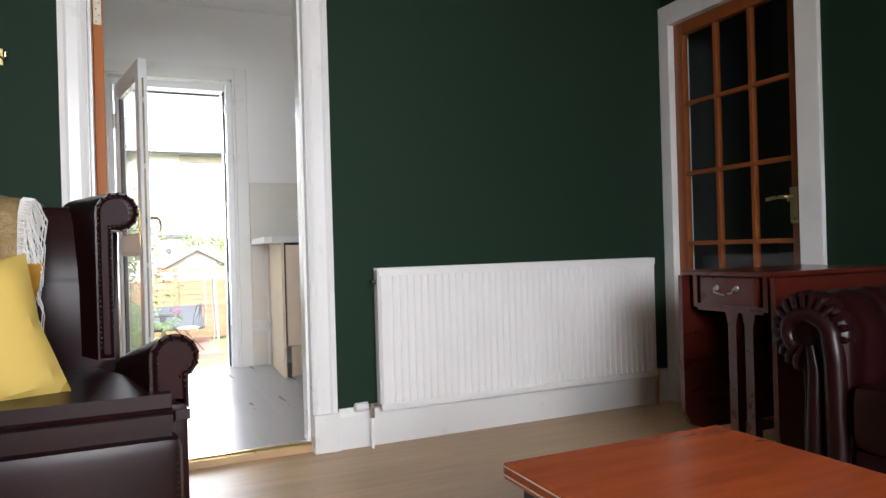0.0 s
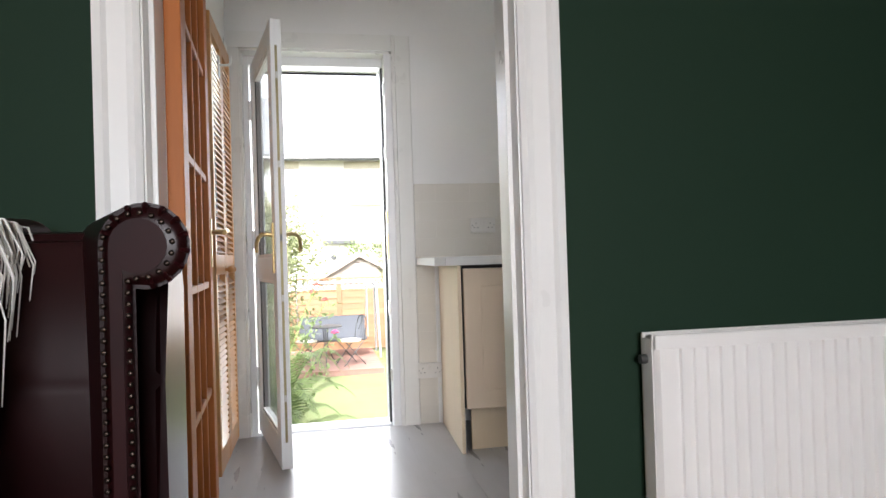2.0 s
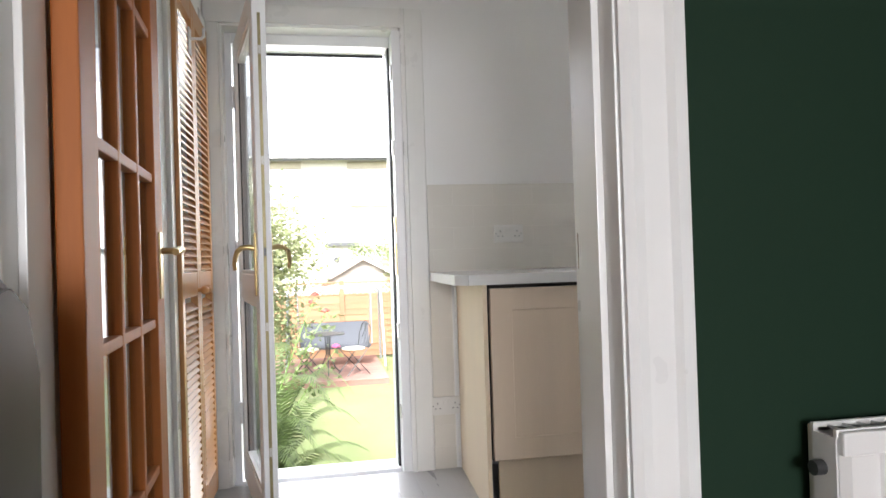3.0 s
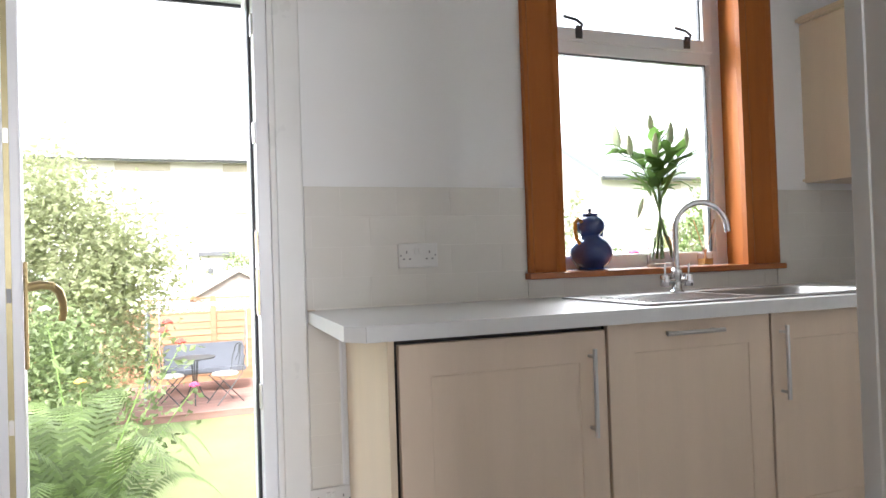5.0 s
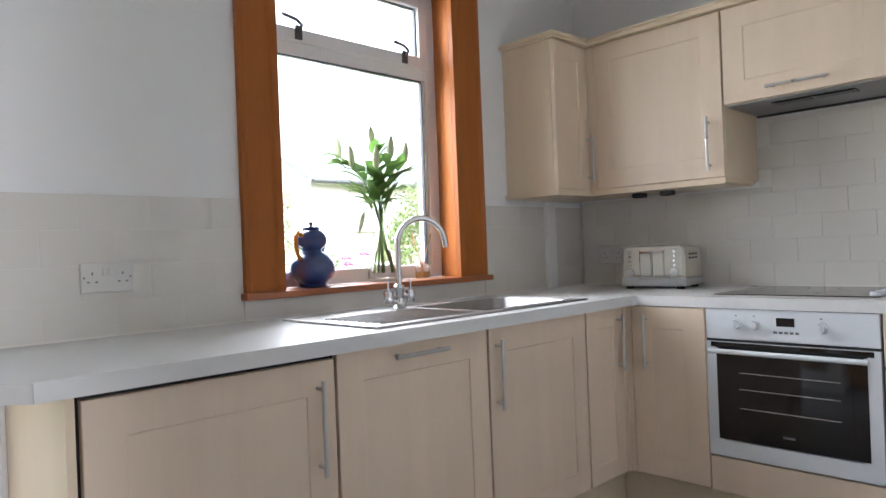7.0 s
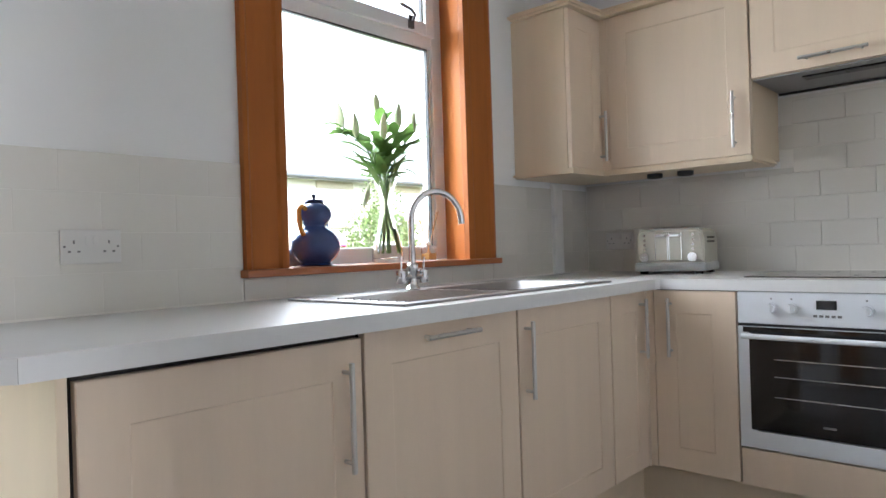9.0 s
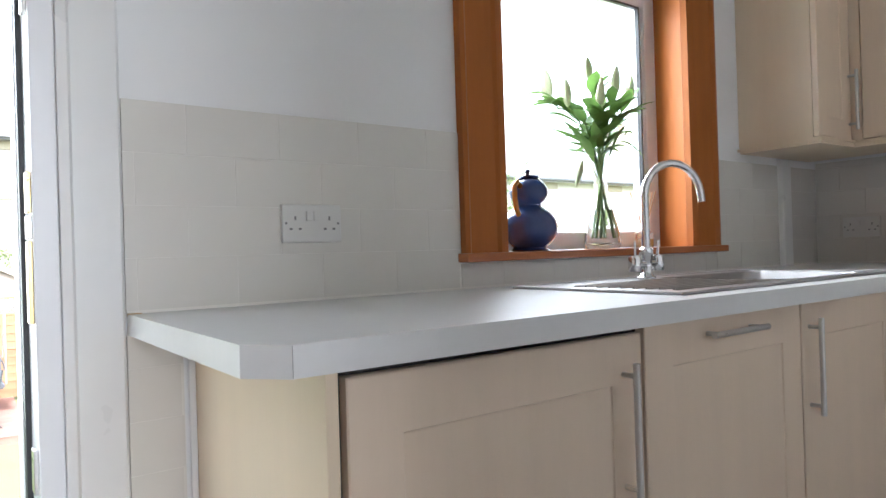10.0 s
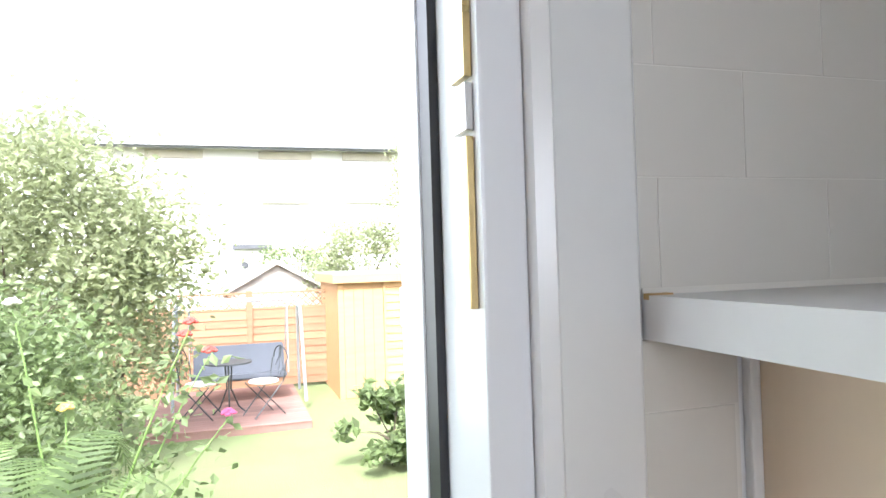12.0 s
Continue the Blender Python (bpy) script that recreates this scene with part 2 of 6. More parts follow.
def rod(bm, p, q, r0, r1=None, seg=10, caps=True):
    p, q = Vector(p), Vector(q)
    d = q - p
    m = Matrix.Translation((p + q) / 2) @ d.to_track_quat("Z", "Y").to_matrix().to_4x4()
    bmesh.ops.create_cone(bm, cap_ends=caps, segments=seg, radius1=r0, radius2=r0 if r1 is None else r1, depth=d.length, matrix=m)


def tube(bm, pts, r, seg=8, taper=None):
    """A round tube along a line of points."""
    pts = [Vector(p) for p in pts]
    rings = []
    for i, p in enumerate(pts):
        d = (pts[min(i + 1, len(pts) - 1)] - pts[max(i - 1, 0)]).normalized()
        a = d.orthogonal().normalized() if not rings else (rings[-1][1] - d * rings[-1][1].dot(d)).normalized()
        b = d.cross(a)
        rr = r if taper is None else r + (taper - r) * i / (len(pts) - 1)
        rings.append(([bm.verts.new(p + (a * math.cos(t) + b * math.sin(t)) * rr) for t in [2 * math.pi * k / seg for k in range(seg)]], a))
    for (u, _), (v, _) in zip(rings, rings[1:]):
        for k in range(seg):
            bm.faces.new((u[k], u[(k + 1) % seg], v[(k + 1) % seg], v[k]))
    bm.faces.new(rings[0][0][::-1])
    bm.faces.new(rings[-1][0])


def lathe(bm, profile, at=(0, 0, 0), seg=28, caps=True):
    """Turns a profile of (radius, height) pairs round the z axis."""
    rings = []
    for r, z in profile:
        rings.append([bm.verts.new((at[0] + r * math.cos(2 * math.pi * k / seg), at[1] + r * math.sin(2 * math.pi * k / seg), at[2] + z)) for k in range(seg)])
    for u, v in zip(rings, rings[1:]):
        for k in range(seg):
            bm.faces.new((u[k], u[(k + 1) % seg], v[(k + 1) % seg], v[k]))
    if caps:
        bm.faces.new(rings[0][::-1])
        bm.faces.new(rings[-1])


def ball(bm, c, r, sx=1, sy=1, sz=1, u=12, v=8):
    bmesh.ops.create_uvsphere(bm, u_segments=u, v_segments=v, radius=r, matrix=Matrix.Translation(c) @ Matrix.Diagonal((sx, sy, sz, 1)))


def arc(cx, cy, r, a0, a1, n):
    return [(cx + r * math.cos(radians(a0 + (a1 - a0) * i / n)), cy + r * math.sin(radians(a0 + (a1 - a0) * i / n))) for i in range(n + 1)]


def mesh_of(name, bm, mat, smooth=False):
    bmesh.ops.recalc_face_normals(bm, faces=bm.faces[:])
    me = bpy.data.meshes.new(name)
    bm.to_mesh(me)
    bm.free()
    me.materials.append(mat)
    if smooth:
        me.polygons.foreach_set("use_smooth", [True] * len(me.polygons))
        me.set_sharp_from_angle(angle=radians(40))
    return me


def part(name, bm, mat, parent=None, label="", smooth=False):
    """One mesh object out of a bmesh; under a thing or a part, in whose space it is given."""
    ob = new(name, mesh_of(name, bm, mat, smooth))
    ob.parent = parent
    return tagged(ob, label=label)


def piece(name, me, parent, m):
    """One more object on a shared mesh."""
    ob = new(name, me)
    ob.parent = parent
    ob.matrix_basis = m
    return ob


def thing(name, m, label, category, group="", kind=""):
    ob = new(name)
    ob.empty_display_size = 0.1
    ob.matrix_world = m
    return tagged(ob, label, category, group, kind)


def structure(name, bm, mat, label, category, smooth=False):
    return tagged(part(name, bm, mat, None, "", smooth), label, category, "", "structure")


def boxes(*rows, bevel=0.0):
    bm = bmesh.new()
    for r in rows:
        box(bm, *r, bevel=bevel)
    return bm


# ---------- the two rooms ----------
BW, LW, RW = 5.12, -0.23, 3.645          # kitchen: back wall, cupboard wall, oven wall
GW, KW = 2.87, 3.034                    # dividing wall: living side, kitchen side
FZ = -.035                              # the living room floor lies a little lower
KC, LC = 2.62, 2.62                     # ceilings
DL, DR, DT = -0.128, 0.692, 2.02         # doorway between the rooms
BL, BR, BT = -0.15, 0.655, 2.09         # back door opening
WL, WR, WB, WT = 1.729, 2.700, 1.032, 2.36   # window opening
LX0, LX1, LY0 = -2.4, 2.67, -2.4        # living room

structure("floor_living", boxes((LX0 - .1, LY0 - .1, -.19, LX1 + .1, GW + .034, FZ - .012), (DL, GW + .03, FZ - .012, DR, GW + .036, -.0072)), OAK, "pale oak laminate living room floor", "floor")
structure("floor_kitchen", boxes((LW - .1, GW + .036, -.16, RW + .1, BW + .02, -.006)), VINYL, "grey wood-effect vinyl kitchen floor", "floor")
structure("ceiling_living", boxes((LX0 - .1, LY0 - .1, LC, LX1 + .1, GW + .06, LC + .12)), CEIL, "plain white living room ceiling", "ceiling")
structure("ceiling_kitchen", boxes((LW - .12, GW + .06, KC, RW + .12, BW + .24, KC + .12)), CEIL, "plain white kitchen ceiling", "ceiling")

wall_divide = structure("wall_dividing", boxes((LX0, GW, FZ, DL - .03, GW + .066, LC), (DR + .03, GW, FZ, LX1, GW + .066, LC), (DL - .03, GW, DT + .03, DR + .03, GW + .066, LC)),
                        GREEN, "dark green painted wall with a doorway", "wall")
structure("wall_kitchen_inner", boxes((LW - .1, GW + .066, 0, DL - .03, KW, KC), (DR + .03, GW + .066, 0, RW + .1, KW, KC), (DL - .03, GW + .066, DT + .03, DR + .03, KW, KC)),
          WHITE, "white painted kitchen side of the dividing wall", "wall")
wall_back = structure("wall_back", boxes((LW - .12, BW, -.3, BL - .013, BW + .24, KC), (BR + .013, BW, -.3, WL - .013, BW + .24, KC), (BL - .013, BW, BT + .013, BR + .013, BW + .24, KC), (BL - .013, BW, -.3, BR + .013, BW + .24, -.035),
                                         (WL - .013, BW, -.3, WR + .013, BW + .24, WB - .025), (WL - .013, BW, WT + .013, WR + .013, BW + .24, KC), (WR + .013, BW, -.3, RW + .12, BW + .24, KC)),
                      WHITE, "white painted kitchen wall with a door and a window", "wall")
wall_oven = structure("wall_oven_side", boxes((RW, KW, 0, RW + .12, BW, KC)), WHITE, "white painted kitchen wall, tiled above the worktop", "wall")
CY0, CY1, CT = 4.36, 5.03, 2.04         # louvred cupboard opening
structure("wall_cupboard_side", boxes((LW - .1, KW, 0, LW, CY0 - .03, KC), (LW - .1, CY1 + .03, 0, LW, BW, KC), (LW - .1, CY0 - .03, CT + .03, LW, CY1 + .03, KC), (LW - .5, CY0 - .1, 0, LW - .4, CY1 + .1, KC)),
          WHITE, "white painted kitchen wall with a louvred cupboard", "wall")
D2A, D2B, D2T = 2.035, 2.795, 1.99        # glazed door in the living room's side wall
structure("wall_hall_side", boxes((LX1, LY0, FZ, LX1 + .12, D2A - .03, LC), (LX1, D2B + .03, FZ, LX1 + .12, GW, LC), (LX1, D2A - .03, D2T + .03, LX1 + .12, D2B + .03, LC)),
          GREEN, "dark green painted living room wall with a glazed door", "wall")
# near-black all round: the unlit hall's darkness is put into its colour
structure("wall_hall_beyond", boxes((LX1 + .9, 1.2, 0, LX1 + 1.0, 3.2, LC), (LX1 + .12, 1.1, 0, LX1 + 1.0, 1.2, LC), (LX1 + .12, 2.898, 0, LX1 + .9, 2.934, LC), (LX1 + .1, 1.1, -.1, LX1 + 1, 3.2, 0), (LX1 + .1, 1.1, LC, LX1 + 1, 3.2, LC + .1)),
          material("hall_shade_colour", (0.035, 0.036, 0.036), 0.8), "hall behind the glazed door, its unlit darkness put into the wall colour", "wall")
structure("wall_living_far", boxes((LX0 - .1, LY0, FZ, LX0, GW, LC)), GREEN, "dark green painted living room wall", "wall")
structure("wall_living_window", boxes((LX0, LY0 - .1, FZ, -.8, LY0, LC), (1.0, LY0 - .1, FZ, LX1 + .12, LY0, LC), (-.8, LY0 - .1, FZ, 1.0, LY0, .9), (-.8, LY0 - .1, 2.2, 1.0, LY0, LC)),
          GREEN, "dark green painted living room wall with a window opening", "wall")


# doorway lining and architraves between the rooms
for x0, x1 in ((DL - .03, DL), (DR, DR + .03)):
    structure("door_lining", boxes((x0, GW - .004, FZ, x1, KW + .004, DT), bevel=.002), GLOSS, "white gloss-painted doorway lining, chipped at its edge", "trim")
structure("door_lining_head", boxes((DL - .03, GW - .004, DT, DR + .03, KW + .004, DT + .03)), GLOSS, "white gloss-painted head of the doorway", "trim")
for x0, x1 in ((DL, DL + .012), (DR - .012, DR)):
    structure("door_stop", boxes((x0, GW + .045, 0, x1, GW + .126, DT - .013), bevel=.002), GLOSS, "white gloss-painted door stop", "trim")
structure("door_stop_head", boxes((DL, GW + .045, DT - .012, DR, GW + .126, DT)), GLOSS, "white gloss-painted door stop", "trim")
AW, AL = 0.100, 0.092            # widths of the boards beside the doorway


def architrave(name, x0, x1, top, y, out, label):
    """Moulded boards round an opening in a wall that runs along x; out is +1 or -1."""
    bm = bmesh.new()
    def board(u0, u1):
        w = u1 - u0
        return [(u0, y), (u0, y + out * .014), (u0 + w * .14, y + out * .022), (u0 + w * .3, y + out * .018), (u0 + w * .7, y + out * .018), (u0 + w * .8, y + out * .027), (u1, y + out * .024), (u1, y)]
    prism(bm, board(x0, x0 - AL), "z", FZ if out < 0 else 0, top + AW)
    prism(bm, board(x1, x1 + AW), "z", FZ if out < 0 else 0, top + AW)
    box(bm, x0, min(y, y + out * .02), top, x1, max(y, y + out * .02), top + AW)
    return structure(name, bm, GLOSS, label, "trim")


architrave("architrave_living", DL - .004, DR + .004, DT, GW, -1, "white gloss-painted moulded doorway architrave")
architrave("architrave_kitchen", DL + .0, DR + .004, DT, KW, 1, "white gloss-painted doorway architrave, kitchen side")
structure("plinth_block", boxes((DR + .0, GW - .034, FZ, DR + AW + .012, GW - .002, .13), bevel=.004), GLOSS, "white skirting block at the foot of the architrave", "trim")
bm = bmesh.new()
SK = [(0, FZ), (-.02, FZ), (-.02, .105), (-.013, .125), (-.006, .138), (0, .14)]
prism(bm, [(GW + a, z) for a, z in SK], "x", DR + AW + .013, LX1 - .02)
structure("baseboard_radiator_wall", bm, GLOSS, "white gloss-painted skirting board", "baseboard")
bm = bmesh.new()
prism(bm, [(GW + a, z) for a, z in SK], "x", LX0, DL - AL - .01)
structure("baseboard_armchair_wall", bm, GLOSS, "white gloss-painted skirting board", "baseboard")
bm = bmesh.new()
prism(bm, [(LX1 + a, z) for a, z in SK], "y", LY0, D2A - .12)
structure("baseboard_hall_wall", bm, GLOSS, "white gloss-painted skirting board", "baseboard")
bm = bmesh.new()
prism(bm, [(LW - a, max(z, 0)) for a, z in SK], "y", KW + .03, CY0 - .09)
structure("baseboard_kitchen", bm, GLOSS, "white painted kitchen skirting board", "baseboard")
bm = bmesh.new()
prism(bm, [(GW + .026, -.007), (GW + .026, 0), (GW + .034, .006), (GW + .06, .006), (GW + .068, .001), (GW + .068, -.007)], "x", DL, DR)
structure("threshold_strip", bm, BRASS, "brass threshold strip between the two floors", "trim")


# glazed timber doors
HINGE = material("cream_painted_steel", (0.58, 0.53, 0.40), 0.4, 0.2, vary=0.15, scale=40)


def glazed_door(name, m, w, h, wood, label, st=.1, top=.1, bot=.19):
    """A timber door, three panes wide and five high, standing along local x from its hinge; y is its thickness."""
    t = .038
    d = thing(name, m, label, "door", "", "structure")
    part("stile", boxes((0, 0, .006, st, t, h), bevel=.003), wood, d)
    part("stile", boxes((w - st, 0, .006, w, t, h), bevel=.003), wood, d)
    part("top_rail", boxes((st, 0, h - top, w - st, t, h), bevel=.002), wood, d)
    part("bottom_rail", boxes((st, 0, .006, w - st, t, bot), bevel=.002), wood, d)
    pw, ph = (w - 2 * st) / 3, (h - top - bot) / 5
    for i in (1, 2):
        part("glazing_bar", boxes((st + pw * i - .011, .004, bot, st + pw * i + .011, t - .004, h - top), bevel=.004), wood, d)
    for j in range(1, 5):
        part("glazing_bar", boxes((st, .005, bot + ph * j - .011, w - st, t - .005, bot + ph * j + .011), bevel=.004), wood, d)
    pane = mesh_of("pane", boxes((0, 0, 0, pw - .018, .004, ph - .018)), PANE_DARK)
    for i in range(3):
        for j in range(5):
            o = piece("pane", pane, d, pose(st + pw * i + .009, t / 2 - .002, bot + ph * j + .009))
            o.visible_shadow = False
    for s in (-1, 1):
        y0 = 0 if s < 0 else t
        hm = bmesh.new()
        box(hm, w - .07, min(y0, y0 + s * .004), .93, w - .032, max(y0, y0 + s * .004), 1.09, bevel=.0015)
        hd = part("handle_plate", hm, BRASS, d, "brass lever handle plate")
        hm = bmesh.new()
        tube(hm, [(w - .05, y0, 1.045), (w - .05, y0 + s * .045, 1.045), (w - .056, y0 + s * .052, 1.046), (w - .10, y0 + s * .052, 1.048), (w - .155, y0 + s * .05, 1.04)], .008)
        part("lever", hm, BRASS, hd, "", True)
    for z in (.2, 1.76):
        hg = part("hinge", boxes((-.0028, .005, z, 0, t - .004, z + .10), bevel=.0008), HINGE, d, "cream-painted butt hinge")
        for k in range(4):
            bm = bmesh.new()
            tube(bm, [(-.0026, t * (.36 if k % 2 else .64), z + .012 + .025 * k), (-.0036, t * (.36 if k % 2 else .64), z + .012 + .025 * k)], .0034, 8)
            part("screw", bm, DARKMETAL, hg, "", True)
    return d


glazed_door("door_kitchen", pose(-.078, 3.012, 0, 0, 0, 93.6), .72, 2.0, VARNISH, "honey-stained fifteen-pane glazed door, wide open into the kitchen")
glazed_door("door_hall", pose(LX1 + .015, D2B, FZ, 0, 0, -90), D2B - D2A, D2T - FZ, material("dark_orange_stain", (0.27, 0.075, 0.017), 0.32, vary=0.14, scale=3.5, fine=30, bump=0.03, stretch=(7, 7, 0.6), coat=0.2), "orange-stained fifteen-pane glazed door, closed, behind the table", .062, .065, .115)
bm = bmesh.new()
for y0, y1, z0, z1 in ((D2B, GW - .002, FZ, D2T + .11), (D2A - .11, D2A, FZ, D2T + .11), (D2A, D2B, D2T, D2T + .11)):
    box(bm, LX1 - .024, y0, z0, LX1, y1, z1, bevel=.004)
structure("architrave_hall_door", bm, GLOSS, "white gloss-painted architrave round the glazed door", "trim")
structure("lining_hall_door", boxes((LX1, D2B, FZ, LX1 + .12, D2B + .03, D2T + .03), (LX1, D2A - .03, FZ, LX1 + .12, D2A, D2T + .03), (LX1, D2A, D2T, LX1 + .12, D2B, D2T + .03)), GLOSS, "white painted lining of the glazed door", "trim")

# strike plate in the doorway lining
k = thing("strike_plate", pose(DR, 3.012, 1.013), "worn steel strike plate set in the painted lining", "hardware")
part("plate", boxes((-.003, -.016, -.03, .0, .011, .03), (-.006, -.022, -.014, .0, -.012, .012), bevel=.001), material("rusted_brown_steel", (.20, .14, .09), .42, .7, vary=.3, scale=60), k)
part("latch_hole", boxes((-.0036, -.004, -.013, -.003, .006, .011)), CARCASS, k)

# louvred cupboard doors
def louvre_leaf(y0, y1, knob_y):
    d = thing("louvre_door", pose(LW + .002, y0, .03), "honey-varnished pine louvred cupboard door, closed", "cupboard door", "louvred cupboard doors")
    w, h, st = y1 - y0, CT - .04, .042
    for a in (0, w - st):
        part("stile", boxes((0, a, 0, .028, a + st, h), bevel=.003), LOUVRE, d)
    for a, b in ((0, .10), (.86, .95), (h - .08, h)):
        part("rail", boxes((.001, st, a, .027, w - st, b), bevel=.002), LOUVRE, d)
    sl = bmesh.new()
    prism(sl, [(0, 0), (.005, .003), (.032, -.022), (.029, -.027)], "y", 0, w - 2 * st)
    me = mesh_of("slat", sl, LOUVRE)
    for a, b in ((.10, .86), (.95, h - .08)):
        n = int((b - a) / .027)
        for i in range(n):
            piece("slat", me, d, pose(-.002, st, a + .03 + (b - a - .03) * i / n))
    kb = bmesh.new()
    tube(kb, [(.028, knob_y - y0, .88), (.04, knob_y - y0, .88)], .008)
    ball(kb, (.052, knob_y - y0, .88), .017)
    part("knob", kb, LOUVRE, d, "turned pine knob", True)
    return d


mid = (CY0 + CY1) / 2
louvre_leaf(CY0, mid - .001, mid - .035)
louvre_leaf(mid + .001, CY1, mid + .035)
bm = boxes((LW - .02, CY0 - .06, 0, LW + .016, CY0 - .003, CT + .06), (LW - .02, CY1 + .003, 0, LW + .016, CY1 + .06, CT + .06), (LW - .02, CY0 - .003, CT, LW + .016, CY1 + .003, CT + .06), bevel=.003)
structure("trim_cupboard", bm, GLOSS, "white painted frame round the louvred cupboard", "trim")
bm = bmesh.new()
tube(bm, [(LW + .03, 4.60, 1.86), (LW + .075, 4.60, 1.86), (LW + .085, 4.60, 1.87), (LW + .085, 4.60, 1.90)], .006)
ck = thing("coat_hook", pose(0, 0, 0), "white metal coat hook on the louvred door", "hook")
part("hook", bm, PLASTIC, ck, "", True)
part("back_plate", boxes((LW + .031, 4.58, 1.80, LW + .036, 4.62, 1.90), bevel=.001), PLASTIC, ck)

# back door: frame and open leaf
fr = thing("door_frame_back", pose(0, 0, 0), "white plastic back door frame with brass keeps", "door frame", "", "structure")
FX = BR - .03                           # inner edge of the frame that faces the room
bm = boxes((FX, BW - .003, -.03, BR + .0115, BW + .15, BT), (FX - .012, BW + .15, -.03, BR + .0115, BW + .24, BT), bevel=.003)
part("jamb", bm, UPVC, fr)
part("jamb", boxes((BL - .04, BW + .1, -.03, BL + .03, BW + .19, BT), bevel=.003), UPVC, fr)
part("head", boxes((BL + .03, BW + .1, BT - .05, FX - .001, BW + .24, BT), bevel=.003), UPVC, fr)
part("sill", boxes((BL + .03, BW + .08, -.034, FX - .001, BW + .24, -.005), bevel=.004), UPVC, fr)
part("seal", boxes((FX - .01, BW + .11, -.005, FX - .0005, BW + .148, BT - .05), (BL + .03, BW + .235, BT - .062, FX - .018, BW + .247, BT - .05)), BLACK, fr, "black rubber weather seal")
for z, h in ((.25, .06), (.62, .08), (.93, .15), (1.085, .042), (1.132, .075), (1.5, .07), (1.86, .07)):
    part("keep", boxes((FX - .008, BW + .010, z, FX - .0005, BW + .046, z + h), bevel=.001), BRASS if .9 < z < 1.2 and h > .05 else STEEL, fr, "metal door keep")
# plastered reveal boards and casing inside
bm = boxes((BL - .012, BW - .002, 0, BL, BW + .1, BT + .01), (BL, BW - .002, BT, BR, BW + .1, BT + .012))
structure("lining_back_door", bm, GLOSS, "white painted reveal of the back door", "trim")
bm = bmesh.new()
prism(bm, [(BR + .012, BW), (BR + .012, BW - .02), (BR + .028, BW - .024), (BR + .034, BW - .016), (BR + .112, BW - .016), (BR + .118, BW - .01), (BR + .118, BW)], "z", 0, BT + .10)
box(bm, BL - .07, BW - .018, BT + .012, BR + .011, BW - .001, BT + .10)
box(bm, BL - .07, BW - .016, 0, BL - .013, BW - .001, BT + .011)
structure("architrave_back_door", bm, GLOSS, "white painted casing round the back door", "trim")


def upvc_leaf(m, w, h):
    d = thing("door_back", m, "white plastic half-glazed back door, open inwards", "door", "", "structure")
    t, st = .05, .10
    part("stile", boxes((0, 0, 0, st, t, h), bevel=.005), UPVC, d)
    part("stile", boxes((w - st, 0, 0, w, t, h), bevel=.005), UPVC, d)
    for a, b in ((0, .13), (.84, .95), (h - .1, h)):
        part("rail", boxes((st - .003, .002, a, w - st + .003, t - .002, b), bevel=.004), UPVC, d)
    for a, b in ((.13, .84), (.95, h - .1)):
        g = part("glass_pane", boxes((st, t / 2 - .01, a, w - st, t / 2 + .01, b)), PANE, d)
        g.visible_shadow = False
        bead = boxes((st - .002, .008, a, st + .016, t - .008, b), (w - st - .016, .008, a, w - st + .002, t - .008, b), (st, .008, a, w - st, t - .008, a + .016), (st, .008, b - .016, w - st, t - .008, b), bevel=.003)
        part("glazing_bead", bead, UPVC, d)
        part("glazing_gasket", boxes((st + .016, .012, a + .016, st + .02, t - .012, b - .016), (w - st - .02, .012, a + .016, w - st - .016, t - .012, b - .016)), BLACK, d)
    part("lock_strip", boxes((w, t * .38, .12, w + .002, t * .60, h - .12)), material("dull_olive_brass", (.36, .31, .17), .38, .8, vary=.2, scale=20), d, "brass multipoint lock strip")
    for z in (.3, .75, 1.02, 1.35, 1.75):
        part("lock_bolt", boxes((w + .002, t * .4, z, w + .006, t * .58, z + .03)), STEEL if z != 1.02 else DARKMETAL, d)
    for s, y0 in ((-1, 0), (1, t)):
        pl = part("handle_plate", boxes((w - .066, min(y0, y0 + s * .008), .875, w - .038, max(y0, y0 + s * .008), 1.105), bevel=.003), BRASS, d, "brass handle plate")
        hm = bmesh.new()
        tube(hm, [(w - .052, y0, 1.048), (w - .054, y0 + s * .03, 1.054), (w - .058, y0 + s * .052, 1.051), (w - .066, y0 + s * .066, 1.038), (w - .076, y0 + s * .073, 1.016), (w - .084, y0 + s * .075, .992), (w - .088, y0 + s * .072, .972)], .0105, 10, .0075)
        part("lever", hm, BRASS, pl, "", True)
    for z in (.25, 1.0, 1.72):
        part("hinge", boxes((-.02, -.012, z, .03, .012, z + .10), bevel=.003), UPVC, d)
    return d


upvc_leaf(pose(BL + .035, BW + .105, .012, 0, 0, -78.5), .80, 2.02)

# kitchen window
wd = thing("window_kitchen", pose(0, 0, 0), "white plastic kitchen window with a top opening light", "window", "", "structure")
FY0, FY1 = BW + .15, BW + .21
TR = 1.965
bm = boxes((WL, FY0, WB, WL + .055, FY1, WT), (WR - .062, FY0, WB, WR, FY1, WT), (WL + .055, FY0, WB, WR - .062, FY1, WB + .06), (WL + .055, FY0, WT - .055, WR - .062, FY1, WT), (WL + .055, FY0, TR - .03, WR - .062, FY1, TR + .03), bevel=.006)
part("window_frame", bm, UPVC, wd)
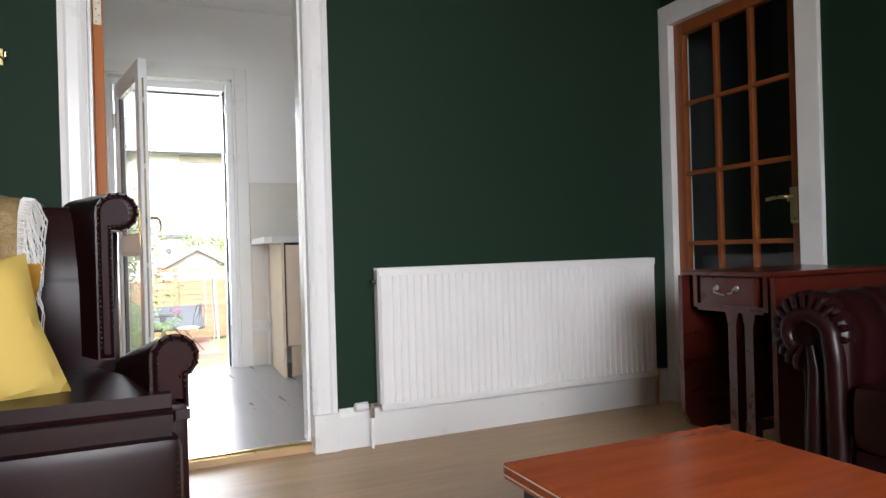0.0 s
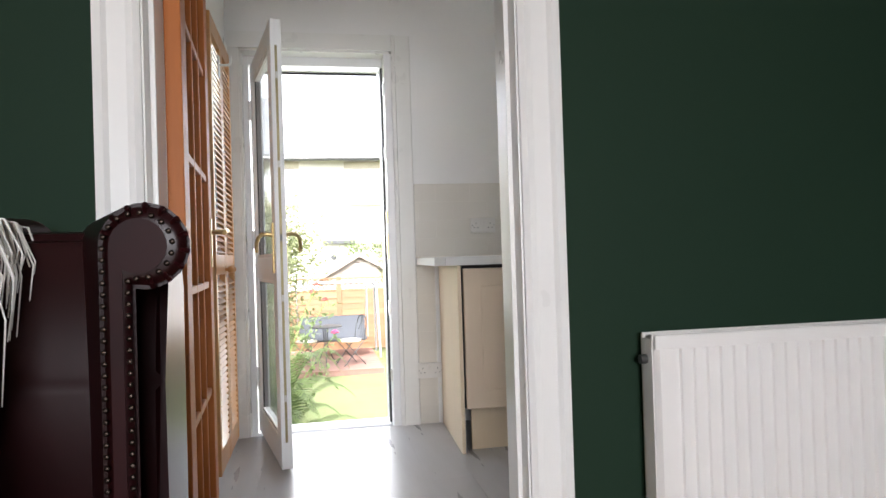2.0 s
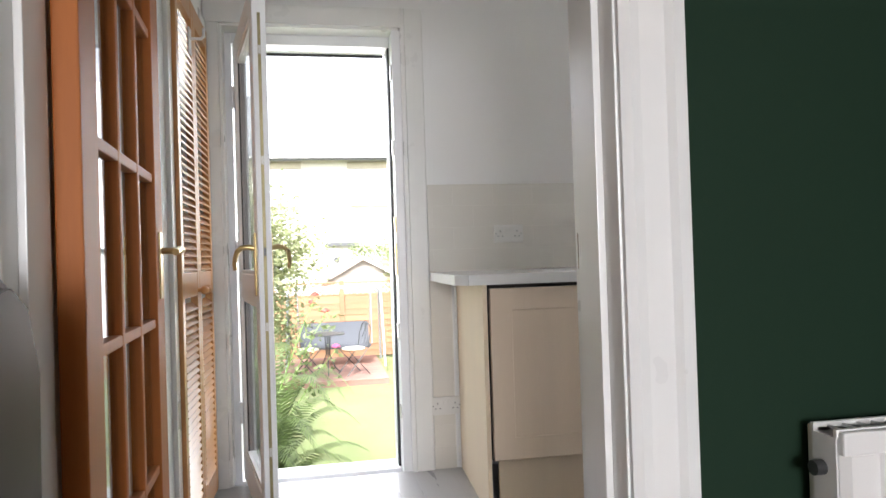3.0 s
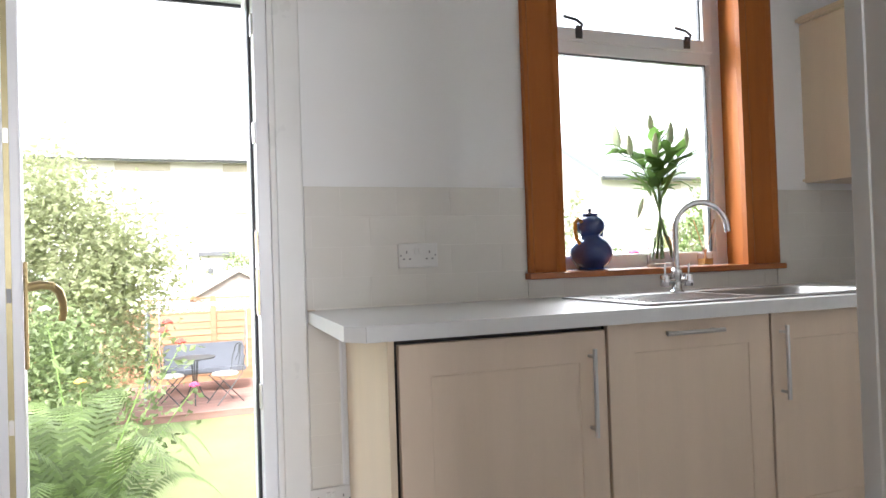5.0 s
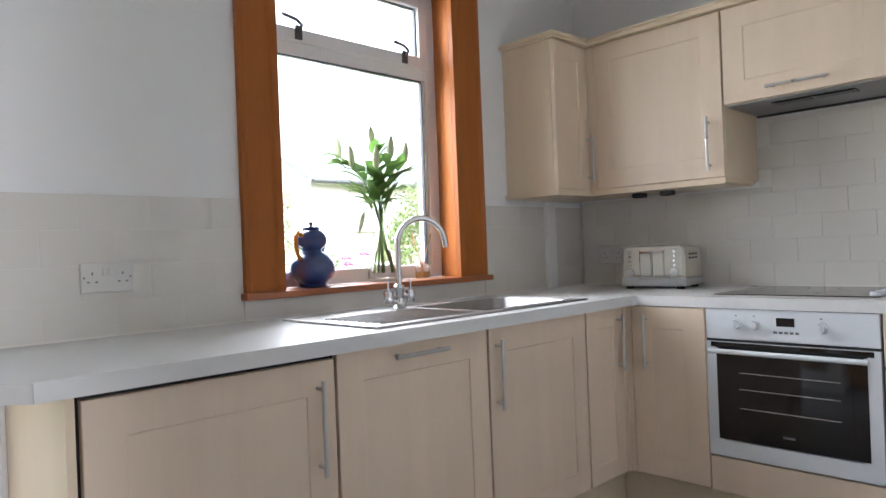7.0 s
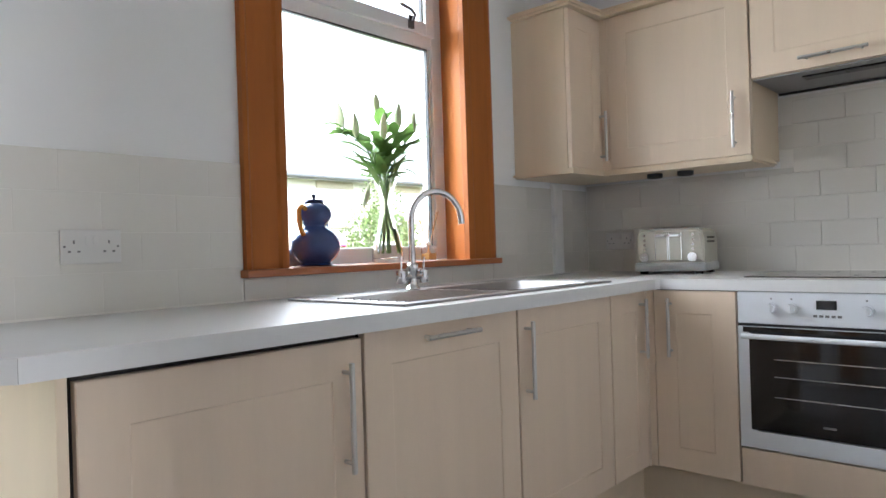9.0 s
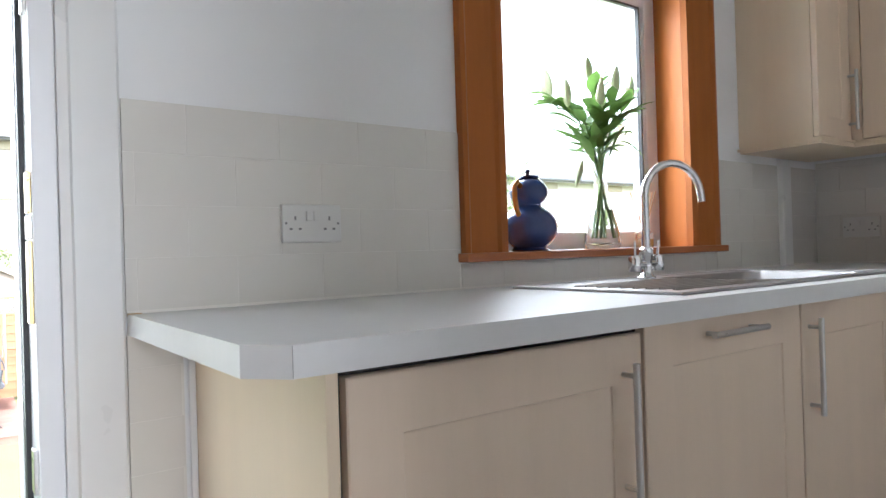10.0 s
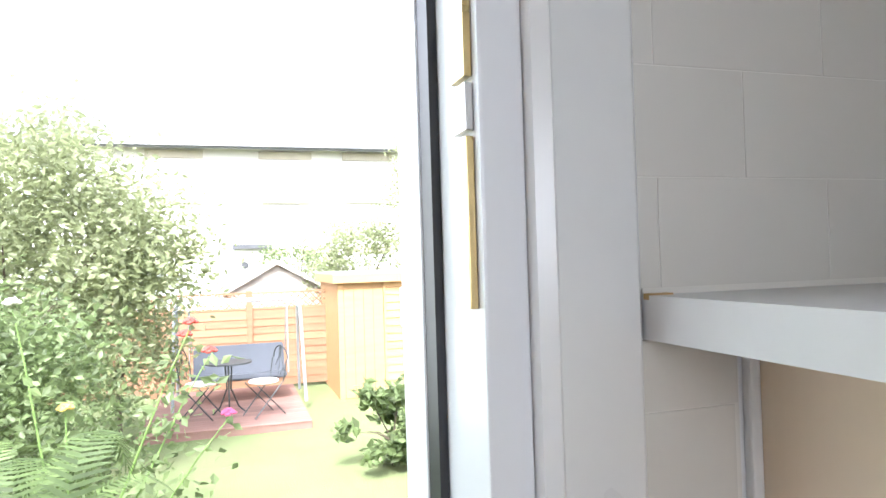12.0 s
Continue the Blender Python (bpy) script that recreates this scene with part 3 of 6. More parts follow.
part("glazing_bead", boxes((WR - .089, FY0 + .012, WB + .06, WR - .0625, FY1 - .01, TR - .03), (WL + .0555, FY0 + .012, WB + .06, WL + .08, FY1 - .01, TR - .03), bevel=.005), UPVC, wd)
sash = part("sash", boxes((WL + .05, FY0 - .014, TR + .022, WL + .105, FY1 - .02, WT - .04), (WR - .105, FY0 - .014, TR + .022, WR - .05, FY1 - .02, WT - .04),
                          (WL + .105, FY0 - .014, TR + .022, WR - .105, FY1 - .02, TR + .075), (WL + .105, FY0 - .014, WT - .095, WR - .105, FY1 - .02, WT - .04), bevel=.005), UPVC, wd)
for a, b in ((WB + .06, TR - .03), (TR + .075, WT - .095)):
    e = .083 if b < TR else .105
    g = part("pane", boxes((WL + e, FY0 + .022, a, WR - e, FY0 + .03, b)), PANE, wd)
    g.visible_shadow = False
    q = part("gasket", boxes((WL + e, FY0 + .004, a, WL + e + .006, FY0 + .02, b), (WR - e - .006, FY0 + .004, a, WR - e, FY0 + .02, b), (WL + e, FY0 + .004, b - .006, WR - e, FY0 + .02, b)), BLACK, wd, "black glazing gasket")
for x in (WL + .22, WR - .20):
    hm = bmesh.new()
    box(hm, x - .015, FY0 - .024, TR + .03, x + .015, FY0 - .014, TR + .085, bevel=.003)
    tube(hm, [(x, FY0 - .03, TR + .06), (x, FY0 - .045, TR + .08), (x - .03, FY0 - .05, TR + .095), (x - .09, FY0 - .05, TR + .105)], .007)
    part("catch", hm, DARKMETAL, sash, "dark metal window catch", True)
# timber window surround
ws = thing("window_surround", pose(0, 0, 0), "orange varnished timber window surround and sill", "window surround", "", "structure")
CW, SIDE = .125, .028                 # the side boards lap over the opening
for x0, x1, x2 in ((WL + SIDE, WL + .004, WL - .012), (WR - .052, WR - .002, WR + .012)):
    bm = bmesh.new()
    prism(bm, [(x0, BW + .001), (x1, FY0), (x2, FY0), (x2, BW + .001)], "z", WB, WT)
    part("jamb_lining", bm, VARNISH, ws)
part("head_lining", boxes((WL, BW, WT, WR, FY0, WT + .012)), VARNISH, ws)
for x0, x1, s in ((WL + SIDE, WL - CW, -1), (WR - .052, WR + CW, 1)):
    bm = bmesh.new()
    w = x1 - x0
    prism(bm, [(x0, BW), (x0, BW - .024), (x0 + w * .18, BW - .028), (x0 + w * .24, BW - .02), (x0 + w * .84, BW - .02), (x0 + w * .92, BW - .03), (x1, BW - .026), (x1, BW)], "z", WB, WT + CW)
    part("casing", bm, VARNISH, ws)
part("casing", boxes((WL + SIDE + .001, BW - .022, WT + .004, WR - .053, BW, WT + CW), bevel=.003), VARNISH_H, ws)
part("window_sill", boxes((WL - CW - .012, BW - .05, WB - .024, WR + CW + .012, BW, WB), (WL - .012, BW, WB - .02, WR + .012, FY0, WB), bevel=.004), VARNISH_H, ws)


# ---------- kitchen ----------
WF, WZ = 4.437, .936                     # worktop front and height
RF = 2.976                               # worktop front of the oven run
UF, UX, UZ0, UZ1 = 4.838, 3.30, 1.410, 2.10   # wall units


def shaker(w, h, t=.02, rail=.085):
    """A framed door with a sunk panel, from (0, 0) to (w, h), its face at y = -t."""
    bm = bmesh.new()
    r = min(rail, w * .28)
    box(bm, 0, -t, 0, w, 0, h)
    bmesh.ops.recalc_face_normals(bm, faces=bm.faces[:])
    face = min(bm.faces, key=lambda f: f.calc_center_median().y)
    for wide, deep in ((.0025, 0.0), (r - .0025, 0.0), (.0022, -.0028), (.003, -.0004)):
        bmesh.ops.inset_region(bm, faces=[face], thickness=wide, depth=deep, use_even_offset=True)
    for v in bm.verts:
        if v.co.y < -t + 1e-5 and (v.co.x < 1e-5 or v.co.x > w - 1e-5 or v.co.z < 1e-5 or v.co.z > h - 1e-5):
            v.co.y += .002
    return bm


def bar_handle(bm, p, q, out=.03):
    """A steel bar on two posts, along x or z, standing off a face at y = p.y."""
    p, q = Vector(p), Vector(q)
    o = Vector((0, -out, 0))
    d = (q - p).normalized()
    rod(bm, p + o, q + o, .0065, seg=10)
    for k in (p + d * .022, q - d * .022):
        rod(bm, k, k + o, .005, seg=8)


def unit(name, m, w, z0, z1, depth, label, handle=None, group="base units", top_gap=0.0, panel_side=None):
    """A cabinet: body and one framed door, x along its width, front at y = 0. handle: (x, z, x, z) ends on the door's face."""
    u = thing(name, m, label, "kitchen unit", group)
    part("body", boxes((.002, .002, z0, w - .002, depth, z1)), MAPLE_H if panel_side else CARCASS, u)
    dr = shaker(w - .006, z1 - z0 - .006 - top_gap)
    bmesh.ops.translate(dr, verts=dr.verts[:], vec=(.003, 0, z0 + .003))
    d = part("door", dr, MAPLE, u, "maple-effect framed door")
    if handle:
        hm = bmesh.new()
        bar_handle(hm, (handle[0], -.02, handle[1]), (handle[2], -.02, handle[3]))
        part("handle", hm, STEEL, d, "brushed steel bar handle", True)
    return u


F = 4.50
DZ0, DZ1 = .208, .895
unit("base_unit", pose(.902, F, 0), .616, DZ0, DZ1, .58, "integrated appliance behind a pale maple-effect door, standing slightly askew", (.558, .588, .558, .832), "base units", .013)
unit("base_unit", pose(1.521, F, 0), .600, DZ0, DZ1, .58, "pale maple-effect base unit with a horizontal handle", (.185, .857, .392, .857))
unit("base_unit", pose(2.123, F, 0), .564, DZ0, DZ1, .58, "pale maple-effect sink base unit", (.036, .622, .036, .854))
unit("base_unit", pose(2.689, F, 0), .270, DZ0, DZ1, .58, "narrow pale maple-effect corner base unit", (.222, .638, .222, .864))
# oven run, front towards the cupboard wall
XF = 3.0
unit("base_unit", pose(XF, F - .045, 0, 0, 0, -90), .312, DZ0, DZ1, .58, "narrow pale maple-effect corner base unit beside the oven", (.07, .643, .07, .864))
unit("base_unit", pose(XF, 3.566, 0, 0, 0, -90), .56, DZ0, .72, .58, "pale maple-effect base unit beside the oven", (.09, .40, .09, .64))
dw = thing("drawer_front", pose(XF, 3.566, .725, 0, 0, -90), "pale maple-effect drawer front", "drawer")
db = shaker(.554, .174, rail=.045)
bmesh.ops.translate(db, verts=db.verts[:], vec=(.003, 0, 0))
part("front", db, MAPLE, dw)
part("box", boxes((.01, .002, 0, .55, .5, .16)), CARCASS, dw)
hm = bmesh.new()
bar_handle(hm, (.18, -.02, .09), (.38, -.02, .09))
part("handle", hm, STEEL, dw, "brushed steel bar handle", True)
ep = thing("end_panel", pose(.876, F - .018, 0, 0, 0, -2.3), "pale maple-effect end panel under the worktop", "panel")
part("panel", boxes((0, 0, 0, .018, BW - F + .010, WZ - .042), bevel=.0015), MAPLE_H, ep)
ip = thing("corner_post", pose(2.958, F, 0), "pale maple-effect corner post between base units", "panel")
part("post", boxes((.002, -.019, DZ0, .06, .02, DZ1)), MAPLE, ip)
part("post", boxes((.0235, -.044, DZ0, .06, -.0195, DZ1)), MAPLE, ip)
structure("plinth", boxes((.94, F + .05, 0, XF + .055, F + .068, .205), (XF + .05, 2.99, 0, XF + .068, F + .05, .205)), MAPLE_H, "pale maple-effect plinth under the base units", "plinth")

# worktop: one L-shaped slab with a clipped corner, cut out for the sink
SX0, SX1, SY0, SY1 = 1.685, 2.73, 4.505, 4.995
bm = bmesh.new()
z0, z1 = WZ - .04, WZ
prism(bm, [(.769, 4.488), (.812, WF), (SX0 + .52, WF), (SX0 + .52, BW), (.776, BW)], "z", z0, z1)
prism(bm, [(SX0 + .52, WF), (SX1 - .03, WF), (SX1 - .03, SY0 + .03), (SX0 + .52, SY0 + .03)], "z", z0, z1)
prism(bm, [(SX0 + .52, SY1 - .03), (SX1 - .03, SY1 - .03), (SX1 - .03, BW), (SX0 + .52, BW)], "z", z0, z1)
prism(bm, [(SX1 - .03, WF), (RF - .015, WF), (RF, WF - .015), (RF, 3.02), (RW, 3.02), (RW, BW), (SX1 - .03, BW)], "z", z0, z1)
wt = thing("worktop", pose(0, 0, 0), "pale grey laminate worktop with a clipped corner", "worktop")
bmesh.ops.remove_doubles(bm, verts=bm.verts[:], dist=1e-5)
part("slab", bm, WORKTOP, wt)
part("edge_joint", boxes((.8125, WF - .0005, z0 + .001, .8134, WF + .004, z1 - .001)), material("joint_grey", (.35, .34, .33), .6), wt)
part("sealant_bead", boxes((.776, BW - .008, WZ, RW, BW - .0005, WZ + .006), (RW - .008, 3.02, WZ, RW - .0005, BW - .008, WZ + .006)), GROUT, wt, "off-white sealant bead")
part("stain", boxes((.7758, BW - .02, WZ - .004, .80, BW - .0095, WZ + .0015)), material("rust_stain", (.55, .36, .16), .7), wt, "rusty stain at the worktop's end")

# sink with drainer
sk = thing("sink", pose(0, 0, 0), "stainless steel inset sink with ridged drainer", "sink")
bm = bmesh.new()
bx0, bx1, by0, by1, bd = SX0 + .53, SX1 - .04, SY0 + .055, SY1 - .075, .16
top = WZ + .006
def ring(x0, y0, x1, y1, z, r, n=5):
    pts = arc(x1 - r, y1 - r, r, 0, 90, n) + arc(x0 + r, y1 - r, r, 90, 180, n) + arc(x0 + r, y0 + r, r, 180, 270, n) + arc(x1 - r, y0 + r, r, 270, 360, n)
    return [bm.verts.new((x, y, z)) for x, y in pts]
rings = [ring(bx0 - .012, by0 - .012, bx1 + .012, by1 + .012, top, .06), ring(bx0 - .006, by0 - .006, bx1 + .006, by1 + .006, top - .002, .056), ring(bx0, by0, bx1, by1, top - .012, .05), ring(bx0 + .012, by0 + .012, bx1 - .012, by1 - .012, top - bd + .02, .05), ring(bx0 + .03, by0 + .03, bx1 - .03, by1 - .03, top - bd, .04)]
for u, v in zip(rings, rings[1:]):
    for i in range(len(u)):
        bm.faces.new((u[i], u[(i + 1) % len(u)], v[(i + 1) % len(v)], v[i]))
bm.faces.new(rings[-1])
part("bowl", bm, SINKSTEEL, sk, "", True)
bm = boxes((SX0, SY0, WZ, bx0 - .011, SY1, top - .001), (bx1 + .011, SY0, WZ, SX1, SY1, top - .001), (bx0 - .011, SY0, WZ, bx1 + .011, by0 - .011, top - .001), (bx0 - .011, by1 + .011, WZ, bx1 + .011, SY1, top - .001))
part("rim", bm, SINKSTEEL, sk)
lip = boxes((SX0 - .006, SY0 - .006, WZ, SX1 + .006, SY0 + .001, top + .001), (SX0 - .006, SY1 - .001, WZ, SX1 + .006, SY1 + .006, top + .001), (SX0 - .006, SY0, WZ, SX0 + .001, SY1, top + .001), (SX1 - .001, SY0, WZ, SX1 + .006, SY1, top + .001), bevel=.002)
part("lip", lip, SINKSTEEL, sk)
rid = bmesh.new()
rod(rid, (0, 0, 0), (.40, 0, 0), .0045, seg=8)
rme = mesh_of("drainer_ridge", rid, SINKSTEEL, True)
for i in range(9):
    piece("drainer_ridge", rme, sk, pose(SX0 + .06, SY0 + .06 + .035 * i, top - .0015))
bm = bmesh.new()
lathe(bm, [(.0, .0), (.035, .0), (.037, .003), (.02, .005), (0.001, .005)], (SX1 - .25, SY0 + .2, top - bd), 20, False)
part("waste", bm, CHROME, sk, "chrome waste", True)
part("overflow", boxes((bx0 + .06, by1 - .012, top - .07, bx0 + .10, by1 - .004, top - .045), bevel=.002), DARKMETAL, sk)

# mixer tap
tp = thing("mixer_tap", pose(2.118, 4.908, top), "chrome swan-neck mixer tap with two levers", "tap")
bm = bmesh.new()
lathe(bm, [(.026, 0), (.026, .006), (.019, .012), (.016, .03), (.016, .055), (.02, .062), (.02, .085), (.013, .092), (.0125, .12)], seg=20)
part("base", bm, CHROME, tp, "", True)
dx, dy = .95, -.3
pts = [(0, 0, .10), (0, 0, .20), (0, 0, .235)]
for x, z in arc(.1, .235, .1, 180, 10, 14)[1:]:
    pts.append((x * dx, x * dy, z))
e = pts[-1]
pts.append((e[0] + .004 * dx, e[1] + .004 * dy, e[2] - .03))
bm = bmesh.new()
tube(bm, pts, .0115, 14)
part("spout", bm, CHROME, tp, "", True)
for s in (-1, 1):
    bm = bmesh.new()
    tube(bm, [(0, 0, .045), (s * .05, 0, .045)], .011, 12)
    lathe(bm, [(.001, -.022), (.017, -.022), (.019, -.015), (.019, .015), (.017, .022), (.001, .022)], (s * .052, 0, .045), 16)
    v = part("valve", bm, CHROME, tp, "", True)
    bm = bmesh.new()
    tube(bm, [(s * .052, 0, .06), (s * .055, -.004, .11)], .0045, 8, .003)
    part("lever", bm, CHROME, v, "", True)

# wall units
def wall_unit(name, m, w, z0, z1, depth, label, handle=None):
    return unit(name, m, w, z0, z1, depth, label, handle, "wall units", panel_side=True)


wall_unit("wall_unit", pose(3.015, UF, 0), .272, UZ0, UZ1, BW - UF, "narrow pale maple-effect corner wall unit", (.250, 1.452, .250, 1.678))
wall_unit("wall_unit", pose(UX, UF - .058, 0, 0, 0, -90), UF - .058 - 4.167, UZ0, UZ1, RW - UX, "pale maple-effect wall unit above the toaster", (.552, 1.443, .552, 1.666))
wall_unit("wall_unit", pose(UX, 4.165, 0, 0, 0, -90), .598, 1.704, UZ1, RW - UX, "short pale maple-effect wall unit over the extractor", (.178, 1.745, .402, 1.745))
wall_unit("wall_unit", pose(UX, 3.565, 0, 0, 0, -90), .53, UZ0, UZ1, RW - UX, "pale maple-effect wall unit beside the extractor", (.06, 1.50, .06, 1.72))
cp = thing("corner_post", pose(3.271, UF, UZ0), "pale maple-effect corner post between wall units", "panel")
part("post", boxes((.017, -.056, 0, .03, .02, UZ1 - UZ0)), MAPLE, cp)


def run_of(name, outline, z0, z1, proud, label):
    """A moulded strip that follows the fronts of the wall units."""
    bm = bmesh.new()
    (x0, y0), (x1, y1), (x2, y2) = outline
    prism(bm, [(x0 - proud, BW - .002), (x0 - proud, y0 - proud), (x1 - proud, y1 - proud), (x2 - proud, y2), (x2 + .3, y2), (x2 + .3, BW - .002)], "z", z0, z1)
    bmesh.ops.bevel(bm, geom=[e for e in bm.edges if abs(e.verts[0].co.z - e.verts[1].co.z) < 1e-4], offset=(z1 - z0) * .3, segments=2, affect="EDGES")
    t = thing(name, pose(0, 0, 0), label, "trim")
    part("strip", bm, MAPLE_H, t)


run_of("cornice", ((3.015, UF - .02), (UX - .02, UF - .02), (UX - .02, 3.04)), UZ1 + .001, UZ1 + .032, .024, "pale maple-effect cornice along the wall units")
run_of("light_rail", ((3.015, UF - .02), (UX - .02, UF - .02), (UX - .02, 4.160)), UZ0 - .026, UZ0 - .001, .016, "pale maple-effect rail under the wall units")
lr = thing("light_rail", pose(0, 0, 0), "pale maple-effect rail under the wall units", "trim")
part("strip", boxes((UX - .036, 3.04, UZ0 - .026, RW, 3.562, UZ0 - .001), bevel=.004), MAPLE_H, lr)
for y in (4.62, 4.48):
    sp = thing("under_unit_spotlight", pose(UX + .09, y, UZ0 - .046), "small black spotlight under the wall unit, unlit", "light", "spotlights under the wall unit")
    bm = bmesh.new()
    lathe(bm, [(.03, 0), (.034, .004), (.034, .02), (.02, .0201)], seg=18)
    part("housing", bm, BLACK, sp, "", True)

# extractor under the short unit
ex = thing("extractor_hood", pose(UX, 3.568, 1.698), "slim steel extractor set flush under the short wall unit", "extractor")
part("housing", boxes((-.006, .003, 0, RW - UX - .001, .592, .0055), bevel=.001), material("grey_painted_steel", (.30, .30, .30), .45, .3, vary=.06), ex)
part("lamp_cover", boxes((.05, .135, -.006, .118, .432, -.0002), bevel=.002), BLACKGLASS, ex, "dark lamp cover")
for y in (.15, .29):
    part("lamp_rim", boxes((.058, y, -.0075, .110, y + .128, -.0062), bevel=.0006), DARKMETAL, ex)
part("rear_edge", boxes((RW - UX - .02, .003, -.008, RW - UX - .001, .592, -.0002), bevel=.001), BLACK, ex)

# oven
ov = thing("oven", pose(XF - .02, 4.141, 0, 0, 0, -90), "white built-in electric oven with a black glass door", "oven")
OW, oz0, oz1 = .572, .345, .898
part("body", boxes((.004, .021, oz0, OW - .004, .56, oz1 - .006)), DARKMETAL, ov)
cpn = part("control_panel", boxes((.002, 0, .782, OW - .002, .02, oz1 - .004), bevel=.003), ENAMEL, ov)
for x in (.115, .18, .40):
    bm = bmesh.new()
    tube(bm, [(x, 0, .838), (x, -.006, .838)], .021, 20)
    tube(bm, [(x, -.006, .838), (x, -.024, .838)], .017, 20, .015)
    box(bm, x - .003, -.027, .825, x + .003, -.022, .852)
    part("knob", bm, ENAMEL, cpn, "white control knob", True)
part("display", boxes((.255, -.0015, .838, .315, 0, .868)), BLACKGLASS, cpn, "dark clock display")
for i in range(5):
    part("button", boxes((.245 + i * .018, -.0015, .812, .257 + i * .018, 0, .82)), GREYPRINT, cpn)
for x in (.115, .18, .40):
    part("dial_mark", boxes((x - .003, -.001, .868, x + .003, 0, .873)), GREYPRINT, cpn)
bm = boxes((.002, -.004, oz0, .058, .02, .772), (OW - .058, -.004, oz0, OW - .002, .02, .772), (.058, -.004, oz0, OW - .058, .02, .405), (.058, -.004, .735, OW - .058, .02, .772))
bmesh.ops.remove_doubles(bm, verts=bm.verts[:], dist=1e-5)
dr = part("door", bm, ENAMEL, ov)
part("vent_gap", boxes((.004, .004, .773, OW - .004, .02, .781)), BLACK, ov)
part("dark_border", boxes((.04, -.0055, .41, OW - .04, -.0042, .752), (.02, -.0055, .752, OW - .02, -.0042, .7705)), BLACKGLASS, dr)
part("door_glass", boxes((.085, -.0075, .435, OW - .085, -.0058, .715)), BLACKGLASS, dr, "black glass oven window")
for z in (.53, .60, .66):
    part("oven_shelf", boxes((.12, -.0082, z, OW - .12, -.0076, z + .003)), STEEL, dr, "wire shelf seen through the glass")
part("badge", boxes((OW / 2 - .02, -.0082, .445, OW / 2 + .02, -.0076, .453)), GREYPRINT, dr)
bm = bmesh.new()
tube(bm, [(.028, -.045, .742), (OW - .028, -.045, .742)], .0095, 14)
for x in (.045, OW - .045):
    tube(bm, [(x, -.004, .742), (x, -.045, .742)], .007, 10)
part("handle", bm, ENAMEL, dr, "white bar handle", True)
fp = thing("filler_panel", pose(XF - .02, 4.141, 0, 0, 0, -90), "pale maple-effect filler panel under the oven", "panel")
part("panel", boxes((.002, 0, DZ0, OW - .002, .02, oz0 - .008), bevel=.002), MAPLE, fp)

# hob
hb = thing("hob", pose(3.05, 3.575, WZ), "black glass hob set in the worktop", "hob")
part("trim", boxes((0, 0, 0, .50, .575, .004), bevel=.0015), STEEL, hb, "thin steel frame")
part("glass_top", boxes((.01, .01, .004, .49, .565, .007)), BLACKGLASS, hb)
for x, y, r in ((.14, .15, .09), (.14, .42, .075), (.36, .15, .075), (.36, .42, .09)):
    bm = bmesh.new()
    bmesh.ops.create_circle(bm, segments=36, radius=r)
    bmesh.ops.translate(bm, verts=bm.verts[:], vec=(x, y, .0074))
    inner = bmesh.ops.create_circle(bm, segments=36, radius=r - .003)["verts"]
    bmesh.ops.translate(bm, verts=inner, vec=(x, y, .0074))
    bmesh.ops.bridge_loops(bm, edges=bm.edges[:])
    part("ring_mark", bm, GREYPRINT, hb)
for i in range(4):
    bm = bmesh.new()
    lathe(bm, [(.017, 0), (.017, .008), (.014, .013), (.003, .013)], (.06 + .075 * i, .035, .0075), 18)
    part("knob", bm, ENAMEL, hb, "", True)

# toaster
ts = thing("toaster", pose(3.345, 4.548, WZ, 0, 0, -84), "cream four-slice toaster with chrome controls, on the worktop", "toaster")
bm = boxes((-.155, 0, .012, .155, .24, .05), bevel=.012)
part("base", bm, material("pale_grey_plastic", (.5, .51, .5), .4), ts, "grey base")
bm = bmesh.new()
prism(bm, [(-.148, .05), (-.15, .15), (-.14, .185), (-.12, .197), (.12, .197), (.14, .185), (.15, .15), (.148, .05)], "y", .004, .236)
bmesh.ops.bevel(bm, geom=[e for e in bm.edges if abs(e.verts[0].co.y - e.verts[1].co.y) < 1e-4], offset=.012, segments=3, affect="EDGES")
part("shell", bm, CREAMENAMEL, ts, "", True)
for x0 in (-.045, .015):
    pl = part("lever_track", boxes((x0 - .012, -.001, .06, x0 + .042, .006, .18), bevel=.003), CREAMENAMEL, ts, "raised lever panel")
    for e in (x0 - .013, x0 + .040):
        part("chrome_edge", boxes((e, -.0025, .06, e + .003, .002, .182)), CHROME, pl, "chrome edge strip")
    part("lever", boxes((x0 - .008, -.02, .162, x0 + .038, -.001, .176), bevel=.004), CHROME, pl)
for s in (-1, 1):
    bm = bmesh.new()
    tube(bm, [(s * .105, .006, .075), (s * .105, -.014, .075)], .02, 20)
    part("dial", bm, CHROME, ts, "chrome browning dial", True)
    for i in range(4):
        bm = bmesh.new()
        tube(bm, [(s * .105, .006, .108 + i * .021), (s * .105, -.002, .108 + i * .021)], .006, 10)
        part("button", bm, CHROME, ts, "", True)
for y in (.05, .10, .15, .20):
    part("slot", boxes((-.11, y - .011, .1965, .11, y + .011, .1985)), CARCASS, ts, "dark bread slot")
for i in range(3):
    for j in range(2):
        part("vent", boxes((.1493, .06 + i * .04, .135 + j * .018, .152, .085 + i * .04, .143 + j * .018)), CARCASS, ts)
for x in (-.12, .12):
    for y in (.03, .21):
        part("foot", boxes((x - .015, y - .012, 0, x + .015, y + .012, .013)), BLACK, ts)

